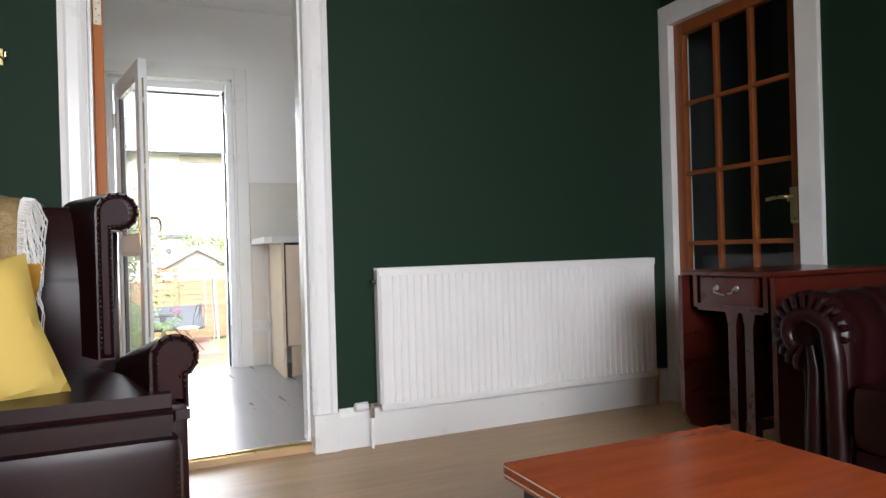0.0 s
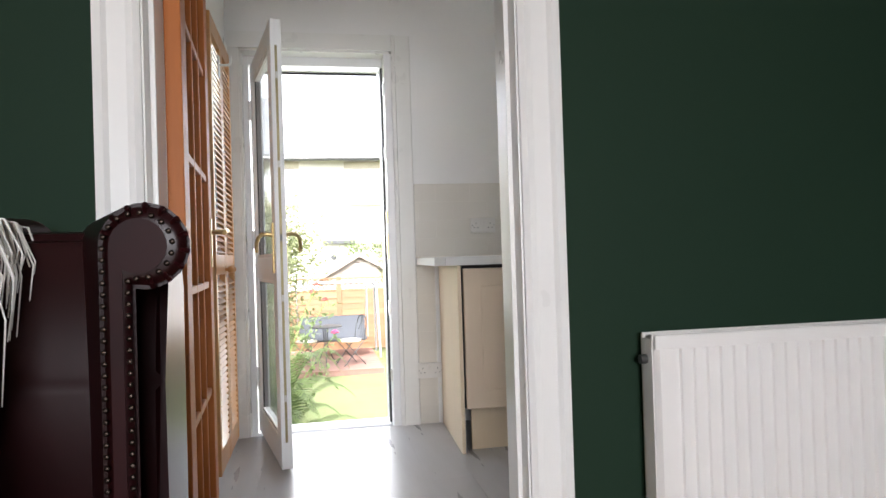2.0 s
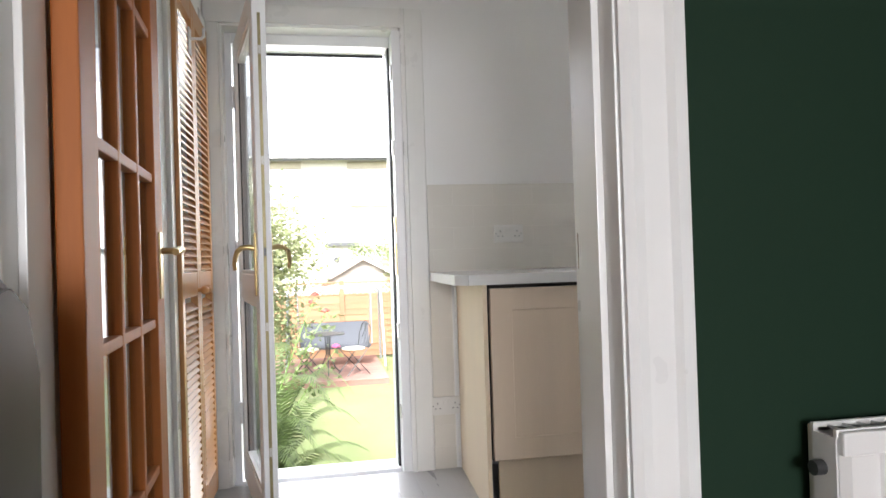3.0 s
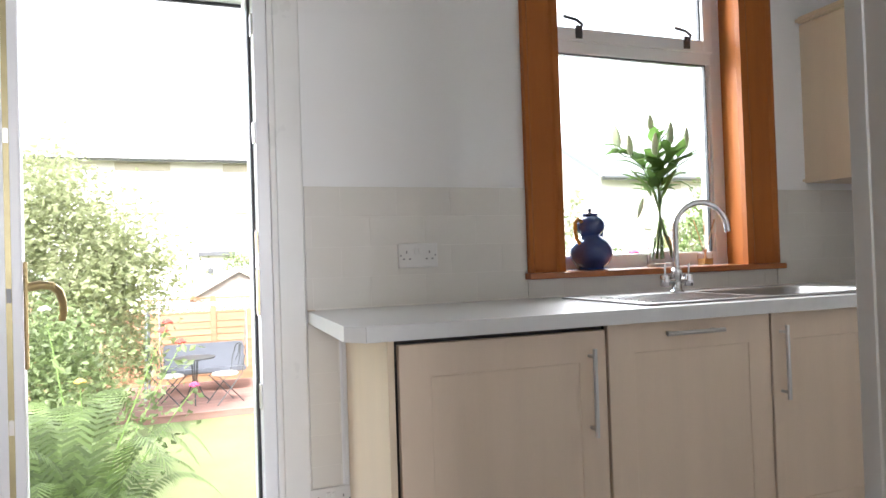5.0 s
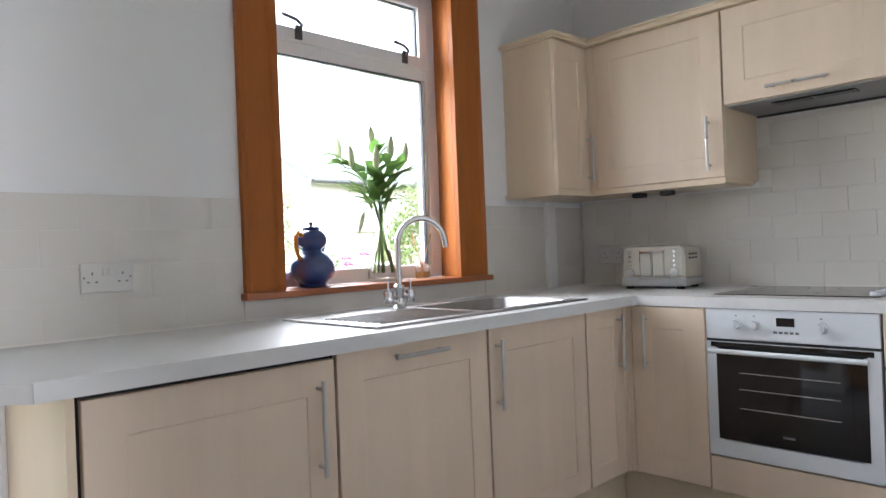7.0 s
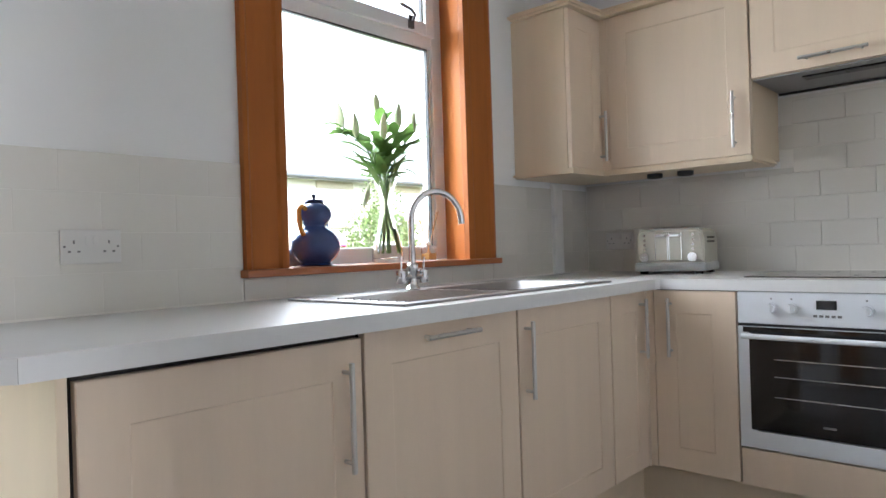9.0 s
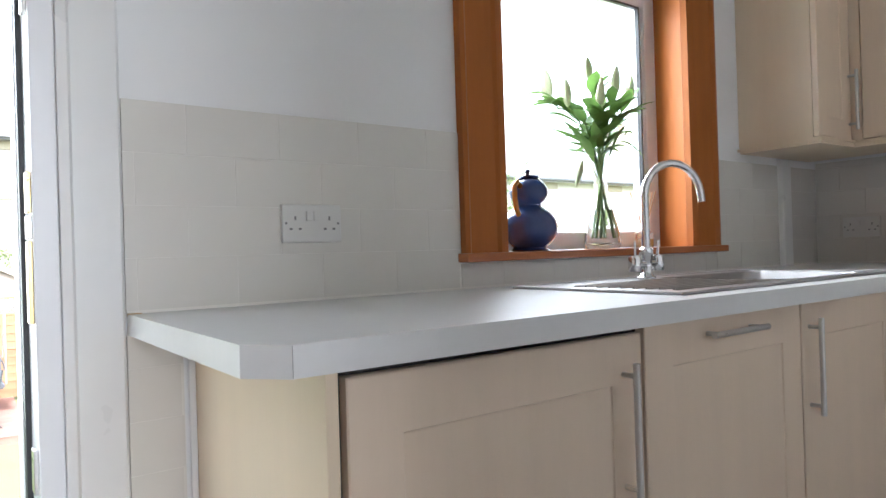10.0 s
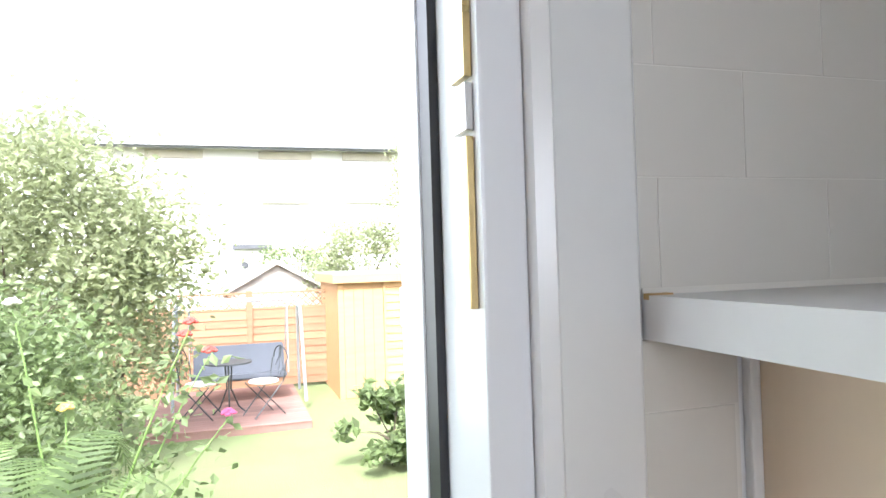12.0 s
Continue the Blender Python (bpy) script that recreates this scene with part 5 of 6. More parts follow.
splay(bm)
ripple(bm, .006, 6, 3)
part("seat_cushion", bm, LEATHER, ac, "", True)
for s in (-1, 1):
    sp = boxes((min(s * .292, s * .385), AY - .004, .13, max(s * .292, s * .385), .20, .43), bevel=.012)
    splay(sp, s)
    part("side_panel", sp, LEATHER, ac, "", True)
bm = boxes((-.365, AY - .095, .13, .365, .24, .345), bevel=.035)
splay(bm)
sr = part("seat_rail", bm, LEATHER, ac, "", True)
studs(sr, [(-.35, AY - .097, .145), (.35, AY - .097, .145)])
for s in (-1, 1):
    studs(sr, [(s * .35, AY - .097, .16), (s * .352, AY - .097, .31)])
for x, y in ((-.325, AY - .055), (.325, AY - .055), (-.21, .24), (.21, .24)):
    lg = bmesh.new()
    tube(lg, [(x, y, .17), (x * 1.02, y - .005, .10), (x * 1.04, y - .015, .04), (x * 1.12, y - .045, FZ + .01), (x * 1.14, y - .05, FZ)], .045, 12, .022)
    part("leg", lg, LEATHER if y < 0 else MAHOGANY, ac, "", True)

bm = bmesh.new()
cushion(bm, .42, .42, .15)
cu = thing("cushion", pose(-.405, 2.16, .600, -16, -14, 10), "pale yellow velvet cushion on the armchair", "cushion", "cushions on the armchair")
part("cover", bm, MUSTARD, cu, "", True)
bm = bmesh.new()
cushion(bm, .42, .40, .14)
cu = thing("cushion", pose(-.46, 2.34, .645, -14, 6, 4), "ochre velvet cushion behind the yellow one", "cushion", "cushions on the armchair")
part("cover", bm, OCHRE, cu, "", True)

# throw over the chair's back
th = thing("throw", pose(-.515, 2.48, 0), "mustard boucle throw with white fringe over the chair's back", "throw")
bm = bmesh.new()
prof = [(-.055, .70), (-.065, .80), (-.05, .9), (-.02, 1.0), (.03, 1.045), (.10, 1.06), (.18, 1.05), (.25, 1.0), (.265, .9)]
nx = 14
rows_ = []
for i in range(nx + 1):
    u = i / nx
    x = -.22 + .44 * u
    row = []
    for j, (y, z) in enumerate(prof):
        w = noise.noise(Vector((u * 4, j * .6, 5))) * .014
        row.append(bm.verts.new((x + .02 * math.sin(j * .9) * (u > .9), y + w - .02, z + w * .6 - .03 * u * u)))
    rows_.append(row)
for p, q in zip(rows_, rows_[1:]):
    for j in range(len(prof) - 1):
        bm.faces.new((p[j], p[j + 1], q[j + 1], q[j]))
bmesh.ops.solidify(bm, geom=bm.faces[:], thickness=-.016)
part("cloth", bm, BOUCLE, th, "", True)
frng = random.Random(9)
for i in range(120):
    j = i / 119 * (len(prof) - 3)
    k = int(j)
    y = prof[k][0] + (prof[k + 1][0] - prof[k][0]) * (j - k)
    z = prof[k][1] + (prof[k + 1][1] - prof[k][1]) * (j - k) - .03
    bm = bmesh.new()
    L = frng.uniform(.12, .26) * (.75 if j > 4 else 1.0)
    dx = frng.uniform(.0, .055)
    tube(bm, [(.21, y - .025, z), (.225 + dx * .4, y - .03, z - .005), (.225 + dx, y - .035, z - L * .5), (.22 + dx * .9, y - .035 + frng.uniform(-.01, .01), z - L)], .0026, 5, .001)
    part("tassel", bm, FRINGE, th, "white yarn tassel", True)

# chesterfield along the hall wall
so = thing("leather_sofa", pose(1.56, 1.13, .028), "oxblood leather chesterfield sofa with a rolled pleated arm", "sofa")
bm = bmesh.new()
ot = [(y, z) for y, z in roll_outline(0, .08, .56, .105, .13, 1)]
rings = []
for i in range(96):
    x = .95 * i / 95
    d = .013 * (1 - abs(math.sin(math.pi * (x + .03) / .105)) ** .5) + (.012 * (1 - x / .02) ** 2 if x < .02 else 0)
    rings.append([bm.verts.new((x, y, z)) for y, z in roll_outline(0, .08, .56, .105 - d, .13 - 2 * d, 1)])
for p, q in zip(rings, rings[1:]):
    for j in range(len(p)):
        k = (j + 1) % len(p)
        bm.faces.new((p[j], p[k], q[k], q[j]))
bm.faces.new(rings[0])
bm.faces.new(rings[-1][::-1])
bmesh.ops.recalc_face_normals(bm, faces=bm.faces[:])
ripple(bm, .005, 11, 2)
arm_s = part("arm", bm, LEATHER, so, "", True)
bm = bmesh.new()
for k in range(17):
    a = radians(-70 + 17 * k)
    w = .004 * math.sin(k * 5.1)
    tube(bm, [(-.006, .04 + .034 * math.cos(a), .56 + .034 * math.sin(a)), (-.009 + w, .04 + .07 * math.cos(a + .05), .56 + .07 * math.sin(a + .05)), (.0, .04 + .094 * math.cos(a), .56 + .094 * math.sin(a)), (.03, .04 + .098 * math.cos(a), .56 + .098 * math.sin(a))], .006, 8, .011)
part("pleats", bm, LEATHER, arm_s, "gathered leather pleats", True)
bm = bmesh.new()
strip = [(-.038, .08), (-.04, .30), (-.036, .50)] + [(.04 - .07 * math.cos(radians(a)) * (1 - a / 700), .555 + .05 * math.sin(radians(a))) for a in range(15, 226, 15)]
tube(bm, [(-.004, y, z) for y, z in strip], .026, 12, .017)
tube(bm, [(-.002, .026, .08), (-.004, .022, .30), (-.002, .018, .47), (.0, .03, .53)], .024, 12, .014)
part("front_panel", bm, LEATHER, arm_s, "folded leather front of the arm", True)
bm = boxes((.0, -1.75, .08, .95, -.07, .30), bevel=.02)
part("base", bm, LEATHER, so, "", True)
for k in range(2):
    bm = boxes((-.03, -.07 - .83 * (k + 1), .30, .74, -.08 - .83 * k, .46), bevel=.045)
    ripple(bm, .006, 7, k)
    part("seat_cushion", bm, LEATHER, so, "", True)
bm = bmesh.new()
padded(bm, [(.70 + .0, .30), (.72, .55)] + [(.82 - .10 * math.cos(radians(t)), .58 + .10 * math.sin(radians(t))) for t in range(0, 241, 15)] + [(.90, .45), (.92, .08), (.75, .08)], "y", -1.75, -.06, .006)
part("backrest", bm, LEATHER, so, "", True)
bm = bmesh.new()
padded(bm, [(-1.82 - y, z) for y, z in ot], "x", 0, .95, .006)
part("arm", bm, LEATHER, so, "", True)
for x in (.06, .88):
    for y in (-1.76, -.02):
        bm = bmesh.new()
        lathe(bm, [(.02, FZ - .028), (.035, FZ), (.035, .06), (.02, .087)], (x, y, 0), 16)
        part("foot", bm, MAHOGANY, so, "", True)

# brass hook on the green wall
hk = thing("wall_hook", pose(-.408, GW, 1.565), "small brass double hook on the green wall", "hook")
part("back_plate", boxes((-.008, -.004, -.03, .008, 0, .03), bevel=.001), BRASS, hk)
bm = bmesh.new()
for s in (-1, 1):
    tube(bm, [(0, -.004, .0), (s * .012, -.02, -.012), (s * .02, -.03, -.004), (s * .022, -.032, .012)], .004, 8)
part("prong", bm, BRASS, hk, "", True)


# ---------- garden and beyond ----------
GZ = -1.1
structure("ground", boxes((-300, BW + .26, GZ - .3, 300, 600, GZ)), GRASS, "mown lawn and rough grass ground", "ground")
structure("ground_house_side", boxes((-300, -300, GZ - .3, 300, BW + .25, GZ)), SOIL, "bare ground around the house", "ground")
structure("roof_house", boxes((LX0 - .3, LY0 - .2, LC + .13, RW + .3, BW + .30, LC + .3)), SLATE, "plain slab closing the house above", "roof")
structure("wall_outer", boxes((RW + .121, KW, GZ, RW + .2, BW + .24, LC), (LX0 - .3, LY0 - .1, GZ, LX0 - .101, BW + .24, LC), (LX0 - .1, KW, GZ, LW - .51, BW + .24, LC), (LX1 + 1.01, 1.0, GZ, LX1 + 1.1, KW, LC)), RENDER, "plain outer house walls", "wall")

lrng = np.random.RandomState(3)


def leaf_mesh(name, mat, centres, size, aspect=.5, droop=.3):
    """Small pointed leaves at the given places, one mesh."""
    n = len(centres)
    d = lrng.normal(size=(n, 3))
    d[:, 2] = d[:, 2] * .6 - droop
    d /= np.linalg.norm(d, axis=1)[:, None]
    s = np.cross(d, lrng.normal(size=(n, 3)))
    s /= np.linalg.norm(s, axis=1)[:, None] + 1e-9
    u = np.cross(d, s)
    L = size * lrng.uniform(.6, 1.3, n)[:, None]
    w = L * aspect * .5
    v = np.stack([centres - d * L * .5, centres + s * w + u * w * .25, centres + d * L * .5, centres - s * w + u * w * .25], 1).reshape(-1, 3)
    me = bpy.data.meshes.new(name)
    me.from_pydata(v.tolist(), [], np.arange(4 * n).reshape(-1, 4).tolist())
    me.materials.append(mat)
    return me


def clumps(n, centre, radii, lumps, spread, hollow=.55):
    """Points in lumps spread over an uneven ellipsoid, with gaps between."""
    c = lrng.normal(size=(lumps, 3))
    c /= np.linalg.norm(c, axis=1)[:, None]
    c *= (hollow + (1 - hollow) * lrng.uniform(0, 1, (lumps, 1)))
    c[:, 2] = np.where(c[:, 2] < -.75, -c[:, 2] * .4, c[:, 2])
    pick = c[lrng.randint(0, lumps, n)] + lrng.normal(size=(n, 3)) * spread
    return pick * np.array(radii) + np.array(centre)


def woody(name, at, trunk_h, trunk_r, centre, radii, n, lumps, leaf, mat, label, category, seed, spread=.16, aspect=.5):
    """A tree or shrub: tapered trunk, limbs into the crown, many leaves."""
    r = random.Random(seed)
    t = thing(name, pose(*at), label, category)
    c = Vector(centre) - Vector(at)
    bm = bmesh.new()
    fork = Vector((c.x * .3, c.y * .3, trunk_h))
    tube(bm, [(0, 0, 0), (c.x * .1, c.y * .1, trunk_h * .5), fork], trunk_r, 9, trunk_r * .7)
    tr = part("trunk", bm, BARK, t, "", True)
    for k in range(8):
        a = 2 * math.pi * k / 8 + r.random()
        e = c + Vector((radii[0] * .75 * math.cos(a), radii[1] * .75 * math.sin(a), radii[2] * r.uniform(-.3, .8)))
        bm = bmesh.new()
        tube(bm, [fork, fork.lerp(e, .5) + Vector((0, 0, .08 * radii[2])), e], trunk_r * .5, 6, trunk_r * .08)
        part("limb", bm, BARK, tr, "", True)
    pts = clumps(n, c, radii, lumps, spread)
    pts = pts[pts[:, 2] > .05]
    o = new("crown", leaf_mesh("crown", mat, pts, leaf, aspect))
    o.parent = t
    return t


woody("tree", (-1.75, 12.2, GZ), 1.0, .07, (-1.5, 12.2, .95), (1.5, 1.3, 1.42), 25000, 105, .09, LEAF_B, "leafy apple-like garden tree with pale green leaves", "tree", 1)
woody("shrub", (-1.75, 9.6, GZ), .5, .03, (-1.6, 9.6, -.05), (1.25, 1.0, 1.05), 20000, 80, .065, LEAF, "dense green garden shrub beside the lawn", "shrub", 2, .17)
woody("shrub", (-.95, 13.9, GZ), .6, .03, (-1.0, 13.9, .1), (.75, .6, 1.15), 9000, 34, .06, LEAF, "dark green shrub beside the decking", "shrub", 5)
woody("shrub", (1.95, 11.3, GZ), .25, .02, (1.95, 11.3, -.68), (.48, .48, .5), 1300, 30, .14, LEAF, "large-leaved shrub at the lawn's edge", "shrub", 3, .12, .5)
woody("tree", (3.0, 18.2, GZ), 1.2, .05, (2.9, 18.2, .85), (1.1, .7, .95), 8000, 34, .08, LEAF_B, "green tree behind the golden shed", "tree", 4)
woody("tree", (1.9, 20.5, GZ), 1.2, .05, (1.9, 20.5, .9), (.8, .6, .8), 2500, 22, .08, LEAF, "small green tree behind the fence", "tree", 8)
woody("tree", (4.55, 19.0, GZ), 2.0, .06, (4.5, 19.0, 2.2), (.9, .7, 1.5), 3500, 26, .09, LEAF_B, "slim reddish-green tree behind the shed", "tree", 6)
woody("conifer_hedge", (14.5, 18.5, GZ), 1.4, .1, (14.55, 18.5, .9), (1.3, .9, 2.15), 9000, 60, .12, LEAF, "tall green conifer hedge beside the neighbouring house", "hedge", 7)
woody("shrub", (6.2, 13.5, GZ), .6, .04, (6.2, 13.5, .05), (.9, .8, 1.15), 3500, 30, .08, material("copper_leaf", (.36, .20, .08), .5, vary=.25, island=.35, trans=.35), "copper-leaved shrub in the next garden", "shrub", 9)

# ferns
def fern(at, fronds, length, seed):
    r = random.Random(seed)
    f = thing("fern", pose(*at), "green arching fern beside the back door", "fern", "ferns")
    for k in range(fronds):
        a = 2 * math.pi * k / fronds + r.uniform(-.2, .2)
        L, rise = length * r.uniform(.6, 1.05), r.uniform(.8, 1.75)
        bm = bmesh.new()
        d = Vector((math.cos(a), math.sin(a), 0))
        side = Vector((-d.y, d.x, 0))
        prev = None
        n = 46
        for i in range(n + 1):
            t = i / n
            p = d * (L * (1.05 - .3 * rise) * t) + Vector((0, 0, L * rise * (t * 2.0 - 1.38 * t * t)))
            if prev is not None:
                w = .11 * L * math.sin(math.pi * (.12 + .86 * t)) ** .8
                step = p - prev
                for s in (-1, 1):
                    q = p + side * s * w + step * 1.6 - Vector((0, 0, w * .25))
                    v = [bm.verts.new(x) for x in (prev, prev.lerp(p, .62), q.lerp(p, .45) + step * .1, q)]
                    bm.faces.new(v)
            prev = p
        part("frond", bm, FERN, f)
    return f


fern((-.28, 6.95, GZ), 64, 1.2, 1)
fern((-.95, 6.9, GZ), 34, 1.2, 2)
fern((-.6, 7.7, GZ), 34, 1.2, 3)

# climbing rose
rs = thing("rose_bush", pose(-.35, 8.25, GZ), "leggy rose bush with coral and pink blooms", "rose bush")
rr = random.Random(12)
blooms = [((.56, .12, 1.76), ROSE), ((.65, .15, 1.60), ROSE), ((.52, .3, 1.68), ROSE), ((.74, .15, 1.26), PINKROSE), ((-.25, .1, 1.9), material("white_rose_petal", (.75, .72, .6), .6, trans=.3)), ((-.05, .2, 1.35), material("yellow_rose_petal", (.7, .5, .12), .6, trans=.3))]
for (x, y, z), mt in blooms:
    bm = bmesh.new()
    tube(bm, [(rr.uniform(-.06, .06), rr.uniform(-.06, .06), 0), (x * .35, y * .4, z * .5), (x * .8, y * .9, z * .86), (x, y, z)], .008, 6, .003)
    cn = part("cane", bm, STEM, rs, "", True)
    bm = bmesh.new()
    for k in range(16):
        a, b = k * 2.4, .2 + .8 * (k / 16)
        p = Vector((x, y, z + .02))
        q = p + Vector((math.cos(a) * .035 * b, math.sin(a) * .035 * b, .028 * (1.15 - b)))
        ball(bm, q, .018, 1, 1, .55, 6, 4)
    part("bloom", bm, mt, cn, "open rose bloom", True)
    pts = np.array([[x * t, y * t, z * t] for t in lrng.uniform(.35, 1.0, 60)]) + lrng.normal(size=(60, 3)) * .07
    o = new("leaves", leaf_mesh("leaves", LEAF, pts, .07, .6))
    o.parent = cn

# decking, a board at a time
dk = thing("decking", pose(-.69, 13.25, GZ), "low red-brown timber decking at the garden's end", "decking")
part("fascia", boxes((0, 0, 0, 2.05, .03, .085)), DECKWOOD, dk)
part("frame", boxes((.02, .05, 0, 2.03, 2.75, .07)), DECKWOOD, dk)
bd = mesh_of("board", boxes((0, 0, .072, 2.05, .115, .1), bevel=.004), DECKWOOD)
for i in range(23):
    piece("board", bd, dk, pose(0, .121 * i, 0))

# swing seat
sw = thing("swing_seat", pose(.515, 15.0, -1.0), "grey canvas swing seat hung in a pale tubular frame", "swing seat")
for y in (-.42, .42):
    bm = bmesh.new()
    tube(bm, [(-.90, y * 1.2, 0), (-.87, y * .6, 1.30)] + [(-.87 + .13 - .13 * math.cos(radians(a)), y * .5, 1.34 + .13 * math.sin(radians(a))) for a in range(0, 91, 15)] + [(.74 + .13 * math.sin(radians(a)), y * .5, 1.34 + .13 * math.cos(radians(a))) for a in range(0, 91, 15)] + [(.87, y * .6, 1.30), (.90, y * 1.2, 0)], .022, 8)
    part("frame", bm, PALEMETAL, sw, "", True)
bm = bmesh.new()
prism(bm, [(-.30, .34), (-.28, .42), (.22, .36), (.40, .78), (.45, .76), (.26, .28), (.2, .27)], "x", -.66, .66)
bmesh.ops.bevel(bm, geom=bm.edges[:], offset=.02, segments=2, affect="EDGES")
part("seat", bm, SEATFABRIC, sw, "grey canvas seat and back")
for x in (-.68, .68):
    bm = bmesh.new()
    tube(bm, [(x, -.25, .40), (x * 1.02, -.05, 1.44)], .008, 6)
    tube(bm, [(x, .36, .70), (x * 1.02, .05, 1.44)], .008, 6)
    part("hanger", bm, PALEMETAL, sw, "", True)

# bistro set
bt = thing("bistro_table", pose(.36, 14.0, -1.0), "small round dark metal bistro table", "table")
bm = bmesh.new()
lathe(bm, [(.001, .69), (.30, .69), (.305, .7), (.30, .71), (.001, .71)], seg=32, caps=False)
part("tabletop", bm, IRON, bt, "", True)
for k in range(3):
    a = radians(30 + 120 * k)
    bm = bmesh.new()
    tube(bm, [(.05 * math.cos(a), .05 * math.sin(a), .69), (.03 * math.cos(a), .03 * math.sin(a), .35), (.14 * math.cos(a), .14 * math.sin(a), .1), (.25 * math.cos(a), .25 * math.sin(a), 0)], .011, 7)
    part("leg", bm, IRON, bt, "", True)


def bistro_chair(m):
    c = thing("bistro_chair", m, "dark metal folding bistro chair with a cream seat", "chair", "bistro chairs")
    bm = bmesh.new()
    lathe(bm, [(.001, .43), (.19, .43), (.20, .445), (.19, .46), (.001, .465)], seg=24, caps=False)
    part("seat", bm, CREAMSEAT, c, "cream seat pad", True)
    for s in (-1, 1):
        for y0, y1 in ((-.22, .20), (.22, -.20)):
            bm = bmesh.new()
            tube(bm, [(s * .17, y0, 0), (s * .18, y1 * .9, .43)], .009, 6)
            part("leg", bm, IRON, c, "", True)
    bm = bmesh.new()
    tube(bm, [(-.18, .19, .43), (-.19, .24, .72)] + [(.19 * math.cos(radians(180 - a)), .26, .72 + .17 * math.sin(radians(a))) for a in range(0, 181, 20)] + [(.19, .24, .72), (.18, .19, .43)], .009, 7)
    bk = part("backrest", bm, IRON, c, "", True)
    for x, w in ((-.06, -.05), (.06, .05), (0, 0)):
        bm = bmesh.new()
        tube(bm, [(x, .21, .50), (x + w, .24, .62), (x - w * .6, .25, .74), (x * .4, .26, .87)], .006, 6)
        part("scroll", bm, IRON, bk, "", True)
    return c


ch = bistro_chair(pose(.80, 13.85, -1.0, 0, 0, -65))
copy_thing(ch, pose(.01, 14.0, -1.0, 0, 0, 70))

# fence with trellis
fn = thing("garden_fence", pose(-2.4, 16.3, GZ), "orange-stained lapped board fence with trellis top", "fence")
pb = mesh_of("post", boxes((-.05, -.05, 0, .05, .05, 1.66), bevel=.006), FENCEWOOD)
for i in range(4):
    piece("post", pb, fn, pose(.1 + i * 1.5, 0, 0))
bd = bmesh.new()
prism(bd, [(-.012, 0), (-.026, 0), (-.01, .155), (-.004, .155)], "x", 0, 1.4)
bme = mesh_of("board", bd, FENCEWOOD)
for i in range(3):
    for k in range(10):
        piece("board", bme, fn, pose(.15 + i * 1.5, 0, .06 + .125 * k, 0, 0, 0))
    part("trellis_frame", boxes((.15 + i * 1.5, -.02, 1.34, 1.55 + i * 1.5, .02, 1.375), (.15 + i * 1.5, -.02, 1.60, 1.55 + i * 1.5, .02, 1.635)), FENCEWOOD, fn)
sl = mesh_of("trellis_slat", boxes((-.16, -.004, -.01, .16, .004, .01)), FENCEWOOD)
for i in range(3):
    for k in range(11):
        for s in (-1, 1):
            piece("trellis_slat", sl, fn, pose(.24 + i * 1.5 + .122 * k, .006 * s, 1.487, 0, 45 * s, 0))

# golden shed
sd = thing("garden_shed", pose(1.96, 14.85, GZ - .03), "golden stained timber garden shed with a door and window", "shed")
part("side_wall", boxes((0, .025, 0, .03, 2.0, 1.84)), SHEDWOOD, sd)
part("front_frame", boxes((.0, .025, 0, 2.6, .05, 1.84)), SHEDWOOD, sd)
wb = bmesh.new()
prism(wb, [(.024, 0), (0, .004), (.014, .125), (.024, .125)], "x", 0, 1.85)
wme = mesh_of("weatherboard", wb, SHEDWOOD)
for k in range(15):
    piece("weatherboard", wme, sd, pose(.75, 0, .02 + .121 * k))
dd = part("door", boxes((.09, -.012, .04, .70, .012, 1.70), bevel=.004), SHEDWOOD, sd, "golden boarded shed door")
for x in (.24, .39, .54):
    part("door_joint", boxes((x, -.0135, .05, x + .006, -.0118, 1.69)), CARCASS, dd)
part("door_post", boxes((0, -.01, 0, .085, .024, 1.80), (.71, -.01, 0, .75, .024, 1.80)), SHEDWOOD, sd)
part("fascia", boxes((-.08, -.10, 1.80, 2.7, -.07, 1.93), (-.08, -.07, 1.80, -.05, 2.1, 1.93)), SHEDWOOD, sd)
part("roof", boxes((-.08, -.10, 1.93, 2.7, 2.1, 1.96)), SLATE, sd, "felted flat roof")
wn_ = part("window", boxes((.98, -.02, 1.10, 1.62, .01, 1.70)), GLOSS, sd, "white shed window frame")
part("pane", boxes((1.02, -.024, 1.14, 1.58, -.02, 1.66)), PANE_DARK, wn_)

# neighbour's gabled shed
ns = thing("neighbour_shed", pose(1.275, 18.0, GZ - .13), "pale weathered gabled shed behind the fence", "shed")
part("gable_wall", (lambda b: (prism(b, [(-1.0, 0), (1.0, 0), (1.0, 1.65), (0, 2.22), (-1.0, 1.65)], "y", .02, .06), b)[1])(bmesh.new()), GREYWOOD, ns)
for k in range(17):
    z = .02 + .128 * k
    half = 1.0 if z + .12 < 1.65 else max(.04, (2.22 - z - .12) / .57)
    b = bmesh.new()
    prism(b, [(.02, z), (-.004, z + .004), (.01, z + .128), (.02, z + .128)], "x", -half, half)
    part("weatherboard", b, GREYWOOD, ns)
for s in (-1, 1):
    b = bmesh.new()
    prism(b, [(0, 2.30), (s * 1.15, 1.65), (s * 1.15, 1.57), (0, 2.22)], "y", -.12, -.08)
    part("bargeboard", b, GREYWOOD, ns)
    b = bmesh.new()
    prism(b, [(0, 2.31), (s * 1.16, 1.66), (s * 1.16, 1.63), (0, 2.28)], "y", -.08, 2.0)
    part("roof", b, SLATE, ns)


